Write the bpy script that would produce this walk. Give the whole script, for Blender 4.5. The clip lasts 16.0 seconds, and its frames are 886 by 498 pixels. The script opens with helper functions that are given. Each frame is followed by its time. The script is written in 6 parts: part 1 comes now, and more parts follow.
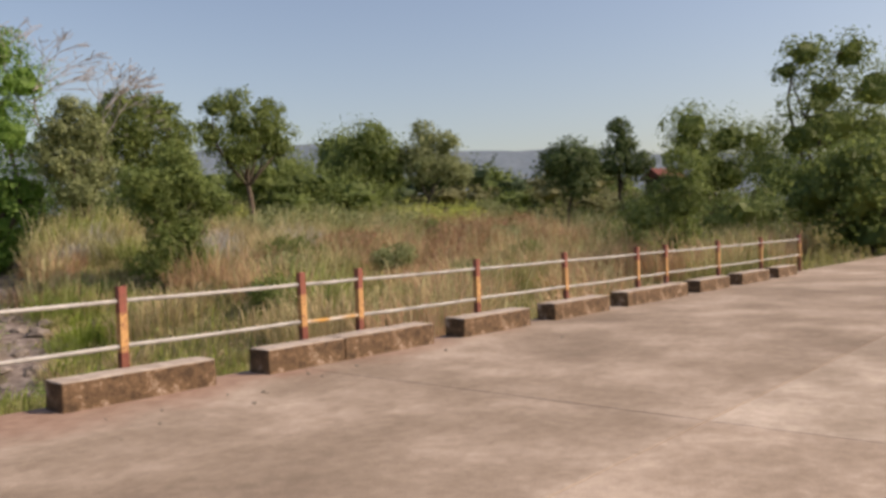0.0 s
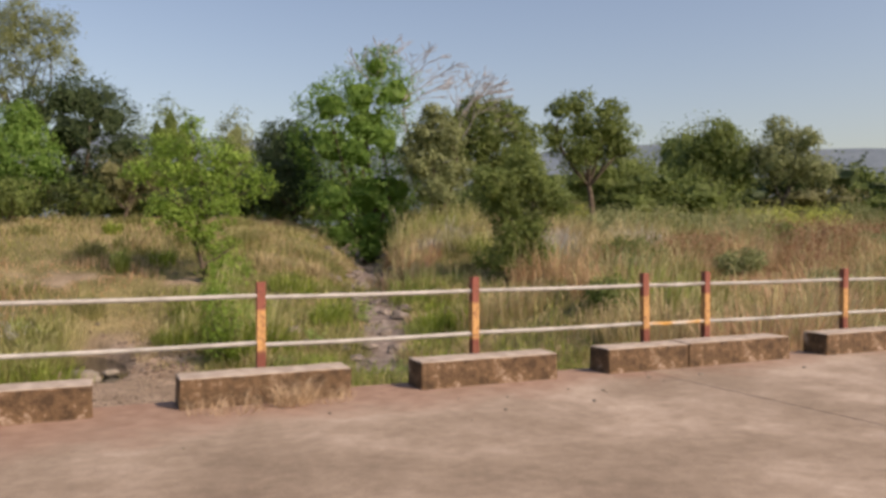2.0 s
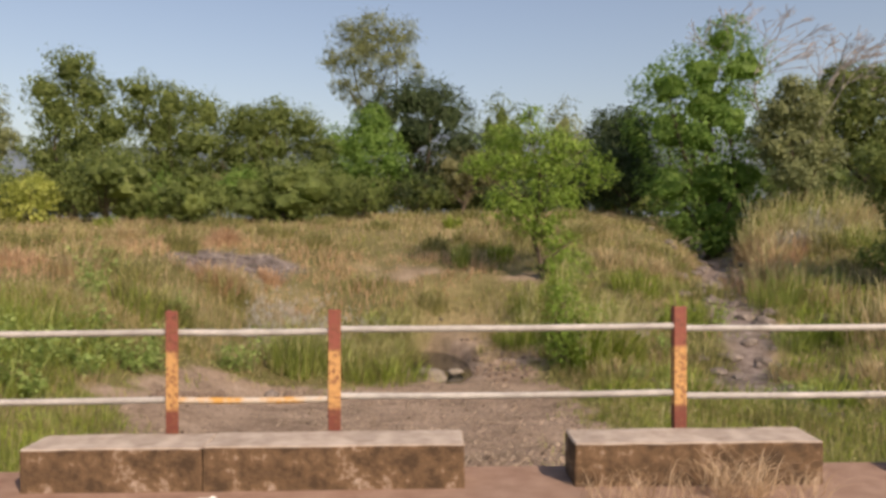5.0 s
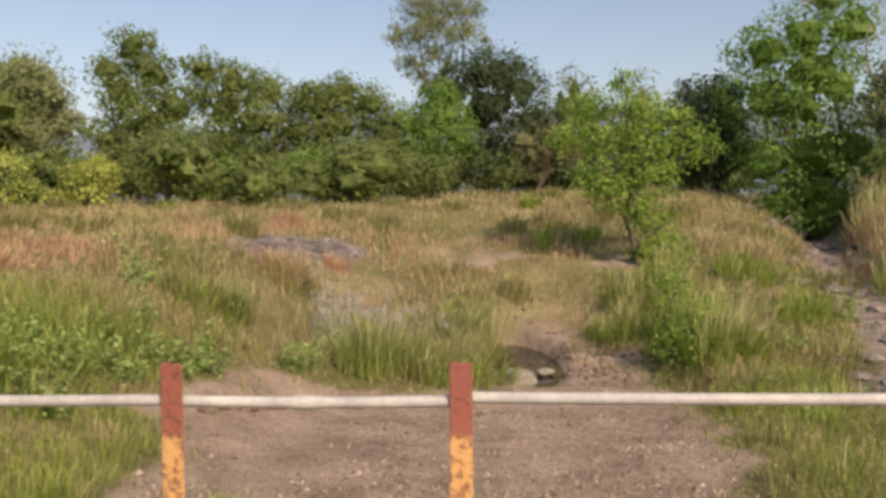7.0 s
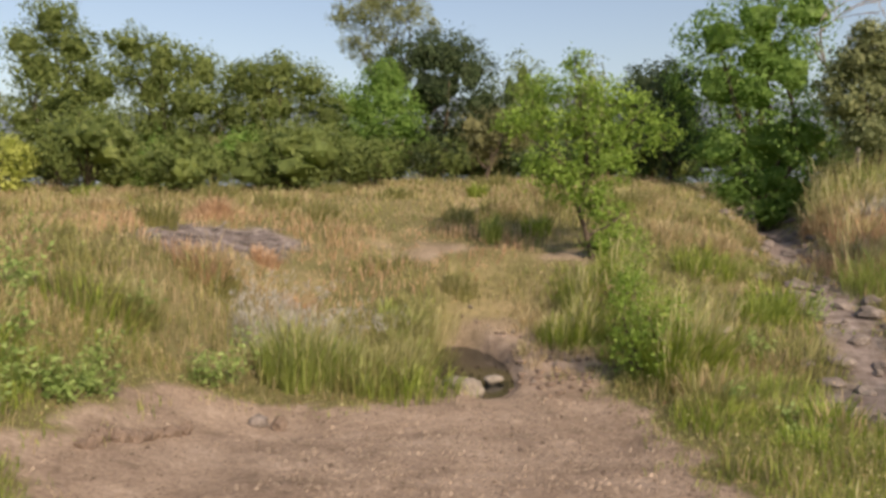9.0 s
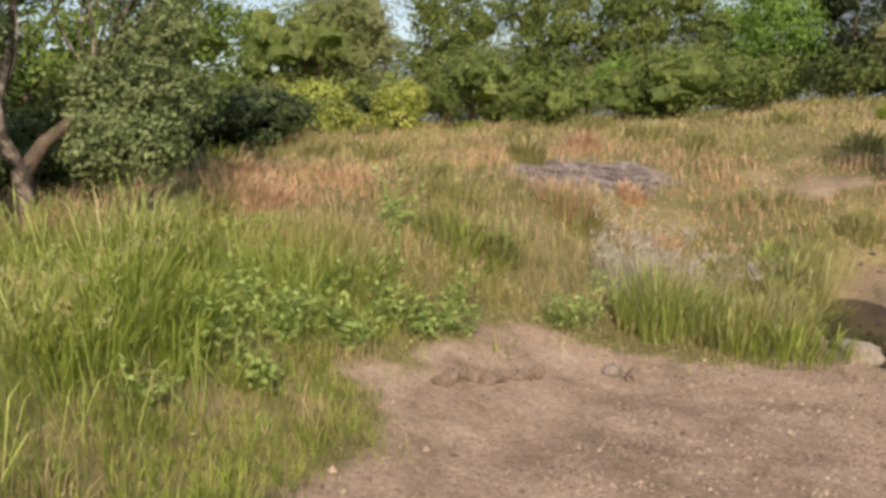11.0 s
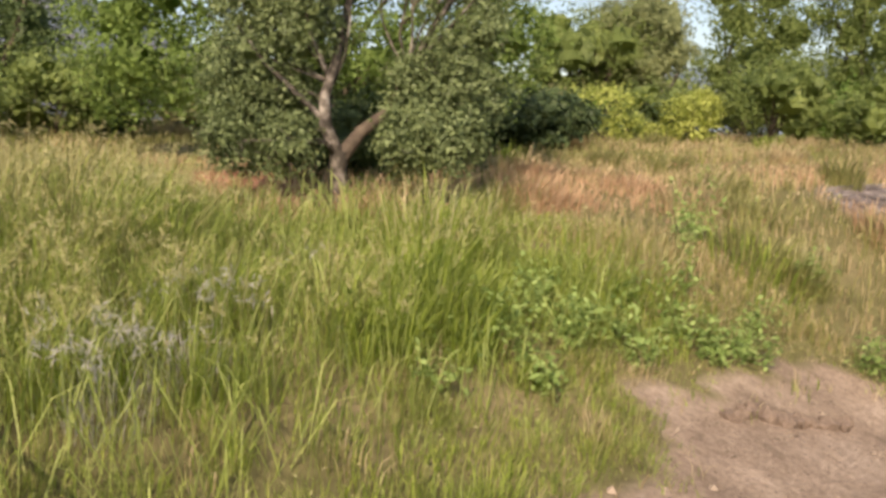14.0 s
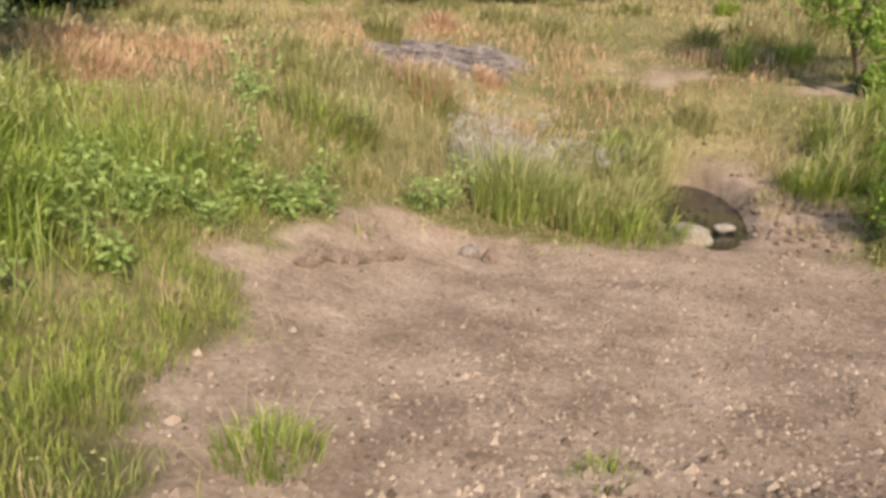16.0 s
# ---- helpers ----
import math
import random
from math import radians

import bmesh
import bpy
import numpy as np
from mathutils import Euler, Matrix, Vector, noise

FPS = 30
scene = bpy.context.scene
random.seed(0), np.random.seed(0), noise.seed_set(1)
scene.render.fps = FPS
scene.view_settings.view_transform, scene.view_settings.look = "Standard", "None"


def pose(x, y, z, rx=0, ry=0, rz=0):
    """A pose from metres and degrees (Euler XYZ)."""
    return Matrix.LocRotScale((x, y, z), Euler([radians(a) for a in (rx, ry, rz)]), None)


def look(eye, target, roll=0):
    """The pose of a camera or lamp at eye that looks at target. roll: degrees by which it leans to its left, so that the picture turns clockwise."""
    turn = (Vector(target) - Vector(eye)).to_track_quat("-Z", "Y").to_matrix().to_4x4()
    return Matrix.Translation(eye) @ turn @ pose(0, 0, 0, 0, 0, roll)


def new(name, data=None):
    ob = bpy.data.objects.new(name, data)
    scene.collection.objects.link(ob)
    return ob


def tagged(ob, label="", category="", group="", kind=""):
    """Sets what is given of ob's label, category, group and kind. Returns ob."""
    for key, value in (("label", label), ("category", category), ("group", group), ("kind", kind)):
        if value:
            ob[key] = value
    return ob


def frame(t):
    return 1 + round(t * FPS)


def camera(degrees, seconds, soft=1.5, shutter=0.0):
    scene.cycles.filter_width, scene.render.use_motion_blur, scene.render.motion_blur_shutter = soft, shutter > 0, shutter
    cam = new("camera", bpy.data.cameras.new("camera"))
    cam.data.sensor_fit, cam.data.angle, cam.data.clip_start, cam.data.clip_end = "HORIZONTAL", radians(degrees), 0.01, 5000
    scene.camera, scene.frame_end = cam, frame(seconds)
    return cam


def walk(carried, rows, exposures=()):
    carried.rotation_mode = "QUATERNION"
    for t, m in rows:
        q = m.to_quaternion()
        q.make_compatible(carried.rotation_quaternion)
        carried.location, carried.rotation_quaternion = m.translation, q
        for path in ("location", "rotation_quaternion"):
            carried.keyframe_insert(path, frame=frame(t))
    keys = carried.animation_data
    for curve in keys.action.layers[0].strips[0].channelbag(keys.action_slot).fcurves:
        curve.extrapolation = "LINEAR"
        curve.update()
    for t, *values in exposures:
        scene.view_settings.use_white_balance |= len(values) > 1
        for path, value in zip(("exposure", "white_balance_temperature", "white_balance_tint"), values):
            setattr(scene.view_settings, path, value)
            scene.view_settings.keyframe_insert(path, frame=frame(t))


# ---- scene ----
cam = camera(58.8, 16.0, 3.4)
PATH = [
    (0, (-1.369, -7.413, 1.394), (0.117, -6.075, 1.364), -2.4),
    (0.5, (-1.35, -7.344, 1.371), (-0.022, -5.848, 1.347), -1.0),
    (1, (-1.388, -7.351, 1.371), (-0.24, -5.714, 1.348), -0.4),
    (1.5, (-1.396, -7.345, 1.378), (-0.405, -5.608, 1.364), -0.5),
    (2, (-1.399, -7.305, 1.374), (-0.59, -5.476, 1.366), -0.3),
    (2.5, (-1.433, -7.143, 1.367), (-0.838, -5.234, 1.351), -0.1),
    (3, (-1.486, -6.888, 1.413), (-0.993, -4.95, 1.419), -0.4),
    (3.5, (-1.485, -6.453, 1.403), (-1.177, -4.477, 1.409), -0.9),
    (4, (-1.498, -6.078, 1.442), (-1.422, -4.08, 1.456), -0.4),
    (6.3, (-1.892, -3.491, 1.525), (-1.912, -1.493, 1.444), -0.5),
    (6.5, (-1.946, -3.265, 1.531), (-2.006, -1.268, 1.453), -0.6),
    (7, (-2.122, -2.731, 1.557), (-2.255, -0.737, 1.482), -0.8),
    (7.5, (-2.187, -2.214, 1.57), (-2.104, -0.218, 1.476), -1.7),
    (8, (-2.153, -1.696, 1.57), (-2.006, 0.298, 1.516), -1.3),
    (8.2, (-2.137, -1.584, 1.558), (-1.972, 0.408, 1.502), -1.4),
    (10.3, (-1.871, -0.09, 1.827), (-2.424, 1.818, 1.591), -0.2),
    (10.5, (-1.875, -0.09, 1.809), (-2.501, 1.794, 1.568), -0.7),
    (11, (-1.873, -0.09, 1.817), (-2.785, 1.669, 1.544), -2.2),
    (11.5, (-2.005, -0.09, 1.793), (-3.227, 1.468, 1.515), -1.0),
    (12, (-2.071, -0.09, 1.789), (-3.49, 1.306, 1.603), 0.9),
    (12.5, (-2.139, -0.09, 1.771), (-3.67, 1.196, 1.687), 1.1),
    (13, (-2.197, -0.09, 1.765), (-3.739, 1.185, 1.763), 2.1),
    (13.5, (-2.258, -0.09, 1.791), (-3.823, 1.15, 1.677), 1.4),
    (14, (-2.315, -0.09, 1.786), (-3.756, 1.273, 1.532), 1.5),
    (14.5, (-2.273, -0.09, 1.784), (-3.562, 1.405, 1.462), 1.3),
    (15, (-2.238, -0.09, 1.782), (-3.332, 1.531, 1.364), 0.7),
    (15.5, (-2.198, -0.09, 1.792), (-3.042, 1.653, 1.292), 0.9),
    (16, (-2.147, -0.09, 1.762), (-2.675, 1.754, 1.197), 0.9),
]
walk(cam, [(t, look(e, g, r)) for t, e, g, r in PATH], [(0, 0.22, 7600, 22), (2.5, 0.2, 7700, 23), (4, 0.16, 7800, 23), (8, 0.35, 7750, 21), (11, 0.46, 7600, 19), (13, 0.66, 7800, 24), (14, 0.66, 7750, 20), (15, 0.72, 7550, 18), (16, 0.73, 7350, 17)])

# ---- world, sun, exposure ----
SUN_ELEVATION, SUN_AZIMUTH = radians(40), radians(146)
world = bpy.data.worlds.new("sky")
scene.world = world
world.use_nodes = True
wn = world.node_tree.nodes
sky = wn.new("ShaderNodeTexSky")
sky.sky_type, sky.sun_disc = "NISHITA", False
sky.sun_elevation, sky.sun_rotation = SUN_ELEVATION, SUN_AZIMUTH
sky.air_density, sky.dust_density, sky.ozone_density, sky.altitude = 1.3, 2.3, 3.2, 200
wn["Background"].inputs["Strength"].default_value = 0.128
world.node_tree.links.new(sky.outputs["Color"], wn["Background"].inputs["Color"])

sun = new("sun", bpy.data.lights.new("sun", "SUN"))
sun.data.energy, sun.data.angle, sun.data.color = 3.85, radians(0.6), (1.0, 0.91, 0.78)
sun.matrix_world = look((math.sin(SUN_AZIMUTH) * math.cos(SUN_ELEVATION) * 60, math.cos(SUN_AZIMUTH) * math.cos(SUN_ELEVATION) * 60, math.sin(SUN_ELEVATION) * 60), (0, 0, 0))


# ---- materials ----
def shader(name):
    m = bpy.data.materials.new(name)
    m.use_nodes = True
    return m, m.node_tree.nodes, m.node_tree.links, m.node_tree.nodes["Principled BSDF"]


def noise_at(n, l, scale, detail=5.0, coord="Object", rough=0.6):
    tc, tx = n.new("ShaderNodeNewGeometry" if coord == "Position" else "ShaderNodeTexCoord"), n.new("ShaderNodeTexNoise")
    tx.inputs["Scale"].default_value, tx.inputs["Detail"].default_value, tx.inputs["Roughness"].default_value = scale, detail, rough
    l.new(tc.outputs[coord], tx.inputs["Vector"])
    return tx.outputs["Fac"]


def ramp(n, l, fac, *stops):
    r = n.new("ShaderNodeValToRGB")
    while len(r.color_ramp.elements) < len(stops):
        r.color_ramp.elements.new(0.5)
    for e, (p, c) in zip(r.color_ramp.elements, stops):
        e.position, e.color = p, (*c, 1)
    l.new(fac, r.inputs["Fac"])
    return r.outputs["Color"]


def mix(n, l, fac, a, b, mode="MIX"):
    k = n.new("ShaderNodeMix")
    k.data_type, k.blend_type = "RGBA", mode
    for sock, v in ((k.inputs["Factor"], fac), (k.inputs["A"], a), (k.inputs["B"], b)):
        if isinstance(v, bpy.types.NodeSocket):
            l.new(v, sock)
        elif isinstance(v, tuple):
            sock.default_value = (*v, 1)
        else:
            sock.default_value = v
    return k.outputs["Result"]


def bump(n, l, bsdf, fac, strength, distance=0.01):
    b = n.new("ShaderNodeBump")
    b.inputs["Strength"].default_value, b.inputs["Distance"].default_value = strength, distance
    l.new(fac, b.inputs["Height"])
    l.new(b.outputs["Normal"], bsdf.inputs["Normal"])


def leafy(name, dark, light, back=0.35, rough=0.55):
    """Leaves and blades: each one its own shade, with light passing through."""
    m, n, l, p = shader(name)
    g = n.new("ShaderNodeNewGeometry")
    col = ramp(n, l, g.outputs["Random Per Island"], (0.0, dark), (0.55, tuple((a + b) / 2 for a, b in zip(dark, light))), (1.0, light))
    col = mix(n, l, 0.35, col, ramp(n, l, noise_at(n, l, 0.45, 3), (0.3, (0.55, 0.6, 0.5)), (0.7, (1.35, 1.3, 1.2))), "MULTIPLY")
    l.new(col, p.inputs["Base Color"])
    p.inputs["Roughness"].default_value = rough
    p.inputs["Specular IOR Level"].default_value = 0.25
    t, a = n.new("ShaderNodeBsdfTranslucent"), n.new("ShaderNodeMixShader")
    l.new(col, t.inputs["Color"])
    a.inputs["Fac"].default_value = back
    l.new(p.outputs[0], a.inputs[1])
    l.new(t.outputs[0], a.inputs[2])
    l.new(a.outputs[0], n["Material Output"].inputs["Surface"])
    return m


def mottled(name, stops, scale, rough=0.9, fine=30.0, relief=0.4, distance=0.01, metal=0.0):
    m, n, l, p = shader(name)
    col = ramp(n, l, noise_at(n, l, scale, 7), *stops)
    col = mix(n, l, 0.4, col, ramp(n, l, noise_at(n, l, fine, 4), (0.3, (0.6, 0.6, 0.6)), (0.7, (1.3, 1.3, 1.3))), "MULTIPLY")
    l.new(col, p.inputs["Base Color"])
    p.inputs["Roughness"].default_value, p.inputs["Metallic"].default_value = rough, metal
    p.inputs["Specular IOR Level"].default_value = 0.2
    bump(n, l, p, noise_at(n, l, fine, 6), relief, distance)
    return m


M_LEAF_MID = leafy("leaf_mid_green", (0.105, 0.155, 0.045), (0.245, 0.31, 0.098), 0.45, 0.55)
M_LEAF_BRIGHT = leafy("leaf_bright_green", (0.105, 0.215, 0.04), (0.24, 0.39, 0.095), 0.45, 0.55)
M_LEAF_FEATHER = leafy("leaf_feathery_green", (0.10, 0.165, 0.038), (0.235, 0.34, 0.09), 0.45, 0.55)
M_LEAF_DEEP = leafy("leaf_deep_green", (0.05, 0.085, 0.03), (0.13, 0.185, 0.065), 0.3, 0.55)
M_LEAF_DARK = leafy("leaf_dark_green", (0.03, 0.055, 0.022), (0.08, 0.118, 0.046), 0.25, 0.55)
M_LEAF_OLIVE = leafy("leaf_olive", (0.12, 0.128, 0.055), (0.25, 0.25, 0.115), 0.4, 0.55)
M_LEAF_PALE = leafy("leaf_pale_green", (0.18, 0.215, 0.095), (0.32, 0.36, 0.175), 0.4, 0.55)
M_LEAF_YELLOW = leafy("leaf_yellow_green", (0.29, 0.35, 0.075), (0.62, 0.67, 0.21), 0.55, 0.55)
M_LEAF_YOUNG = leafy("leaf_young_green", (0.15, 0.265, 0.045), (0.35, 0.50, 0.11), 0.55, 0.55)
M_LEAF_GREY = leafy("leaf_grey_green", (0.085, 0.118, 0.048), (0.275, 0.345, 0.158), 0.38, 0.5)
M_LEAF_HERB = leafy("leaf_herb", (0.2, 0.3, 0.085), (0.42, 0.55, 0.2), 0.45, 0.55)
M_BLADE_LUSH = leafy("blade_lush", (0.12, 0.19, 0.025), (0.45, 0.54, 0.12), 0.5, 0.55)
M_BLADE_ARCH = leafy("blade_arching", (0.18, 0.245, 0.05), (0.50, 0.575, 0.2), 0.5, 0.5)
M_BLADE_OLIVE = leafy("blade_olive", (0.15, 0.165, 0.055), (0.46, 0.44, 0.19), 0.45, 0.55)
M_BLADE_DRY = leafy("blade_dry", (0.38, 0.295, 0.165), (0.66, 0.545, 0.34), 0.45, 0.55)
M_BLADE_RUST = leafy("blade_rust", (0.44, 0.275, 0.165), (0.72, 0.52, 0.355), 0.45, 0.55)
M_BLADE_SILVER = leafy("blade_silver", (0.38, 0.37, 0.335), (0.62, 0.6, 0.56), 0.5, 0.55)
M_BLADE_SEED = leafy("blade_seed_head", (0.330, 0.310, 0.130), (0.640, 0.600, 0.340), 0.4)
M_STRAW = leafy("straw", (0.48, 0.35, 0.225), (0.74, 0.60, 0.43), 0.4, 0.55)
M_BARK = mottled("bark_brown", ((0.3, (0.055, 0.042, 0.032)), (0.7, (0.17, 0.135, 0.10))), 3.0, relief=0.8, distance=0.03)
M_BARK_PALE = mottled("bark_pale", ((0.47, (0.06, 0.052, 0.042)), (0.56, (0.17, 0.148, 0.125)), (0.70, (0.42, 0.38, 0.33))), 3.6, relief=0.6, distance=0.02)
M_BARK_WHITE = mottled("bark_bleached", ((0.35, (0.24, 0.22, 0.205)), (0.65, (0.42, 0.39, 0.365))), 3.0)
M_LEAF_RUST = leafy("leaf_rust", (0.220, 0.120, 0.070), (0.500, 0.320, 0.200), 0.4)
M_ROCK = mottled("rock_grey", ((0.3, (0.10, 0.085, 0.075)), (0.7, (0.27, 0.235, 0.205))), 1.6, fine=14, relief=0.7, distance=0.03)
M_ROCK_PALE = mottled("rock_pale", ((0.3, (0.16, 0.14, 0.112)), (0.7, (0.32, 0.285, 0.235))), 4.0, fine=20, relief=0.6, distance=0.02)
M_CLOD = mottled("clod_soil", ((0.3, (0.115, 0.083, 0.063)), (0.7, (0.235, 0.18, 0.138))), 6.0, fine=40, relief=0.7)
M_CHAR = mottled("charred_wood", ((0.35, (0.04, 0.034, 0.032)), (0.55, (0.20, 0.18, 0.17)), (0.75, (0.46, 0.42, 0.39))), 2.5, fine=25)
M_PIPE = mottled("pipe_grey", ((0.3, (0.28, 0.27, 0.25)), (0.6, (0.44, 0.43, 0.40)), (0.8, (0.52, 0.50, 0.46))), 4.0, rough=0.5, fine=60, relief=0.15, distance=0.002)
M_PIPE_ORANGE = mottled("pipe_worn_orange", ((0.42, (0.50, 0.45, 0.38)), (0.58, (0.55, 0.30, 0.08))), 5.0, rough=0.55, fine=60, relief=0.2, distance=0.002)
M_PAPER = mottled("paper_white", ((0.3, (0.6, 0.58, 0.55)), (0.7, (0.78, 0.76, 0.73))), 8.0)
M_ROOF = mottled("roof_red", ((0.3, (0.13, 0.045, 0.038)), (0.7, (0.21, 0.08, 0.065))), 1.2)
M_PLASTER = mottled("plaster_grey", ((0.3, (0.09, 0.08, 0.07)), (0.7, (0.16, 0.14, 0.125))), 0.8)
# far hills: distance haze is put into their blue-grey base colours
M_HILL = mottled("hill_wood_painted_haze", ((0.3, (0.115, 0.155, 0.190)), (0.7, (0.155, 0.195, 0.225))), 0.02, fine=0.15, relief=0.2, distance=3.0)
M_CLIFF = mottled("hill_cliff_painted_haze", ((0.35, (0.095, 0.125, 0.155)), (0.55, (0.125, 0.145, 0.17)), (0.75, (0.19, 0.155, 0.16))), 0.03, fine=0.12, relief=0.4, distance=4.0)

# post paint: red bands at head and foot, orange between, rust through both
M_POST, n, l, p = shader("post_paint")
tc, sep = n.new("ShaderNodeTexCoord"), n.new("ShaderNodeSeparateXYZ")
l.new(tc.outputs["Object"], sep.inputs[0])
band = ramp(n, l, sep.outputs["Z"], (0.0, (0.17, 0.045, 0.030)), (0.395, (0.17, 0.045, 0.030)), (0.42, (0.54, 0.305, 0.115)), (0.775, (0.54, 0.305, 0.115)), (0.80, (0.26, 0.08, 0.056)), (1.0, (0.24, 0.07, 0.052)))
worn = ramp(n, l, noise_at(n, l, 30.0, 9, "Position", 0.75), (0.48, (0, 0, 0)), (0.57, (0.85, 0.85, 0.85)))
rust = ramp(n, l, noise_at(n, l, 45.0, 5, "Position"), (0.35, (0.09, 0.035, 0.022)), (0.65, (0.30, 0.12, 0.06)))
l.new(mix(n, l, worn, band, rust), p.inputs["Base Color"])
p.inputs["Roughness"].default_value = 0.75
bump(n, l, p, noise_at(n, l, 40.0, 6), 0.5, 0.004)

# guard stones: damp brown growth on the sides, worn top painted paler as sunlit
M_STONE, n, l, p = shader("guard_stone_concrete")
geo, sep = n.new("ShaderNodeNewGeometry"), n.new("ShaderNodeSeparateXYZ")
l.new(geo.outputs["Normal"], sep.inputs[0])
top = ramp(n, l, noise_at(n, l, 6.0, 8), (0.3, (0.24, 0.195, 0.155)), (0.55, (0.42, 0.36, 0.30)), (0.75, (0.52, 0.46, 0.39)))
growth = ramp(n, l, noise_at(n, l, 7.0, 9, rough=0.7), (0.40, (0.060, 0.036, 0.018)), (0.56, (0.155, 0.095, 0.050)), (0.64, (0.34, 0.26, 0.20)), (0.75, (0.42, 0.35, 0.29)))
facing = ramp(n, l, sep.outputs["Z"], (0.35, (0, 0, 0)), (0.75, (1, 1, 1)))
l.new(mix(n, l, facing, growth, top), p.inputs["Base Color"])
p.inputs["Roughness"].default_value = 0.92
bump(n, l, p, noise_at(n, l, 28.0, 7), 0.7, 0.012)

# deck concrete: dusty pink-beige, stained, with red earth along the verge
M_DECK, n, l, p = shader("deck_concrete")
tc, sep, info = n.new("ShaderNodeTexCoord"), n.new("ShaderNodeSeparateXYZ"), n.new("ShaderNodeObjectInfo")
geo = n.new("ShaderNodeNewGeometry")
l.new(geo.outputs["Position"], sep.inputs[0])


def world_noise(scale, detail=6.0, rough=0.6):
    tx = n.new("ShaderNodeTexNoise")
    tx.inputs["Scale"].default_value, tx.inputs["Detail"].default_value, tx.inputs["Roughness"].default_value = scale, detail, rough
    l.new(geo.outputs["Position"], tx.inputs["Vector"])
    return tx.outputs["Fac"]


base = ramp(n, l, world_noise(0.5, 9, 0.68), (0.36, (0.212, 0.165, 0.122)), (0.47, (0.278, 0.22, 0.165)), (0.53, (0.325, 0.26, 0.2)), (0.62, (0.42, 0.345, 0.274)))
base.node.name = "tone"
base = mix(n, l, 0.55, base, ramp(n, l, world_noise(9.0, 6), (0.3, (0.72, 0.70, 0.68)), (0.7, (1.22, 1.22, 1.22))), "MULTIPLY")
base = mix(n, l, 0.5, base, ramp(n, l, world_noise(70.0, 3), (0.35, (0.75, 0.75, 0.75)), (0.65, (1.2, 1.2, 1.2))), "MULTIPLY")
base = mix(n, l, 1.0, base, ramp(n, l, info.outputs["Random"], (0.0, (0.93, 0.93, 0.93)), (1.0, (1.09, 1.09, 1.10))), "MULTIPLY")
wob = n.new("ShaderNodeMath")
wob.operation = "MULTIPLY_ADD"
l.new(world_noise(1.1, 5), wob.inputs[0])
wob.inputs[1].default_value = 1.6
drift = n.new("ShaderNodeMath")
drift.operation = "MULTIPLY_ADD"
l.new(sep.outputs["X"], drift.inputs[0])
drift.inputs[1].default_value = -0.07
inward = n.new("ShaderNodeMath")
inward.operation = "MULTIPLY_ADD"
l.new(sep.outputs["Y"], inward.inputs[0])
inward.inputs[1].default_value, inward.inputs[2].default_value = 0.62, 0.12
l.new(inward.outputs[0], drift.inputs[2])
l.new(drift.outputs[0], wob.inputs[2])
verge = ramp(n, l, wob.outputs[0], (0.0, (0, 0, 0)), (0.45, (0.8, 0.8, 0.8)), (1.0, (1, 1, 1)))
earth = ramp(n, l, world_noise(5.0, 8), (0.3, (0.215, 0.130, 0.092)), (0.7, (0.35, 0.24, 0.18)))
l.new(mix(n, l, verge, base, earth), p.inputs["Base Color"])
p.inputs["Roughness"].default_value = 0.88
p.inputs["Specular IOR Level"].default_value = 0.25
bump(n, l, p, world_noise(22.0, 8, 0.7), 0.45, 0.012)

M_DECK_PALE = M_DECK.copy()
M_DECK_PALE.name = "deck_concrete_newer"
for e in M_DECK_PALE.node_tree.nodes["tone"].color_ramp.elements:
    e.color = (e.color[0] * 1.13, e.color[1] * 1.17, e.color[2] * 1.2, 1)

# natural ground: soil, with the burnt patch and bare dirt masked by where they lie
M_GROUND, n, l, p = shader("ground_soil")
geo, att, sep = n.new("ShaderNodeNewGeometry"), n.new("ShaderNodeAttribute"), n.new("ShaderNodeSeparateColor")
att.attribute_name = "cover"
l.new(att.outputs["Color"], sep.inputs[0])
turf = ramp(n, l, world_noise(0.35, 7), (0.3, (0.095, 0.10, 0.038)), (0.5, (0.165, 0.15, 0.066)), (0.7, (0.29, 0.235, 0.13)))
turf = mix(n, l, 0.6, turf, ramp(n, l, world_noise(6.0, 6), (0.3, (0.5, 0.5, 0.5)), (0.7, (1.4, 1.4, 1.4))), "MULTIPLY")
dirt = ramp(n, l, world_noise(0.9, 9, 0.7), (0.36, (0.215, 0.162, 0.12)), (0.5, (0.318, 0.245, 0.185)), (0.64, (0.425, 0.337, 0.262)))
dirt = mix(n, l, 0.8, dirt, ramp(n, l, world_noise(14.0, 8, 0.75), (0.33, (0.55, 0.53, 0.51)), (0.67, (1.35, 1.35, 1.35))), "MULTIPLY")
ash = ramp(n, l, world_noise(2.2, 9, 0.75), (0.38, (0.075, 0.060, 0.055)), (0.52, (0.20, 0.17, 0.155)), (0.66, (0.36, 0.32, 0.30)))
red = ramp(n, l, world_noise(1.2, 7), (0.3, (0.22, 0.095, 0.055)), (0.7, (0.40, 0.21, 0.135)))
c = mix(n, l, sep.outputs["Red"], turf, dirt)
c = mix(n, l, sep.outputs["Green"], c, ash)
l.new(mix(n, l, sep.outputs["Blue"], c, red), p.inputs["Base Color"])
p.inputs["Roughness"].default_value = 0.95
p.inputs["Specular IOR Level"].default_value = 0.15
bump(n, l, p, world_noise(9.0, 9, 0.75), 1.0, 0.06)

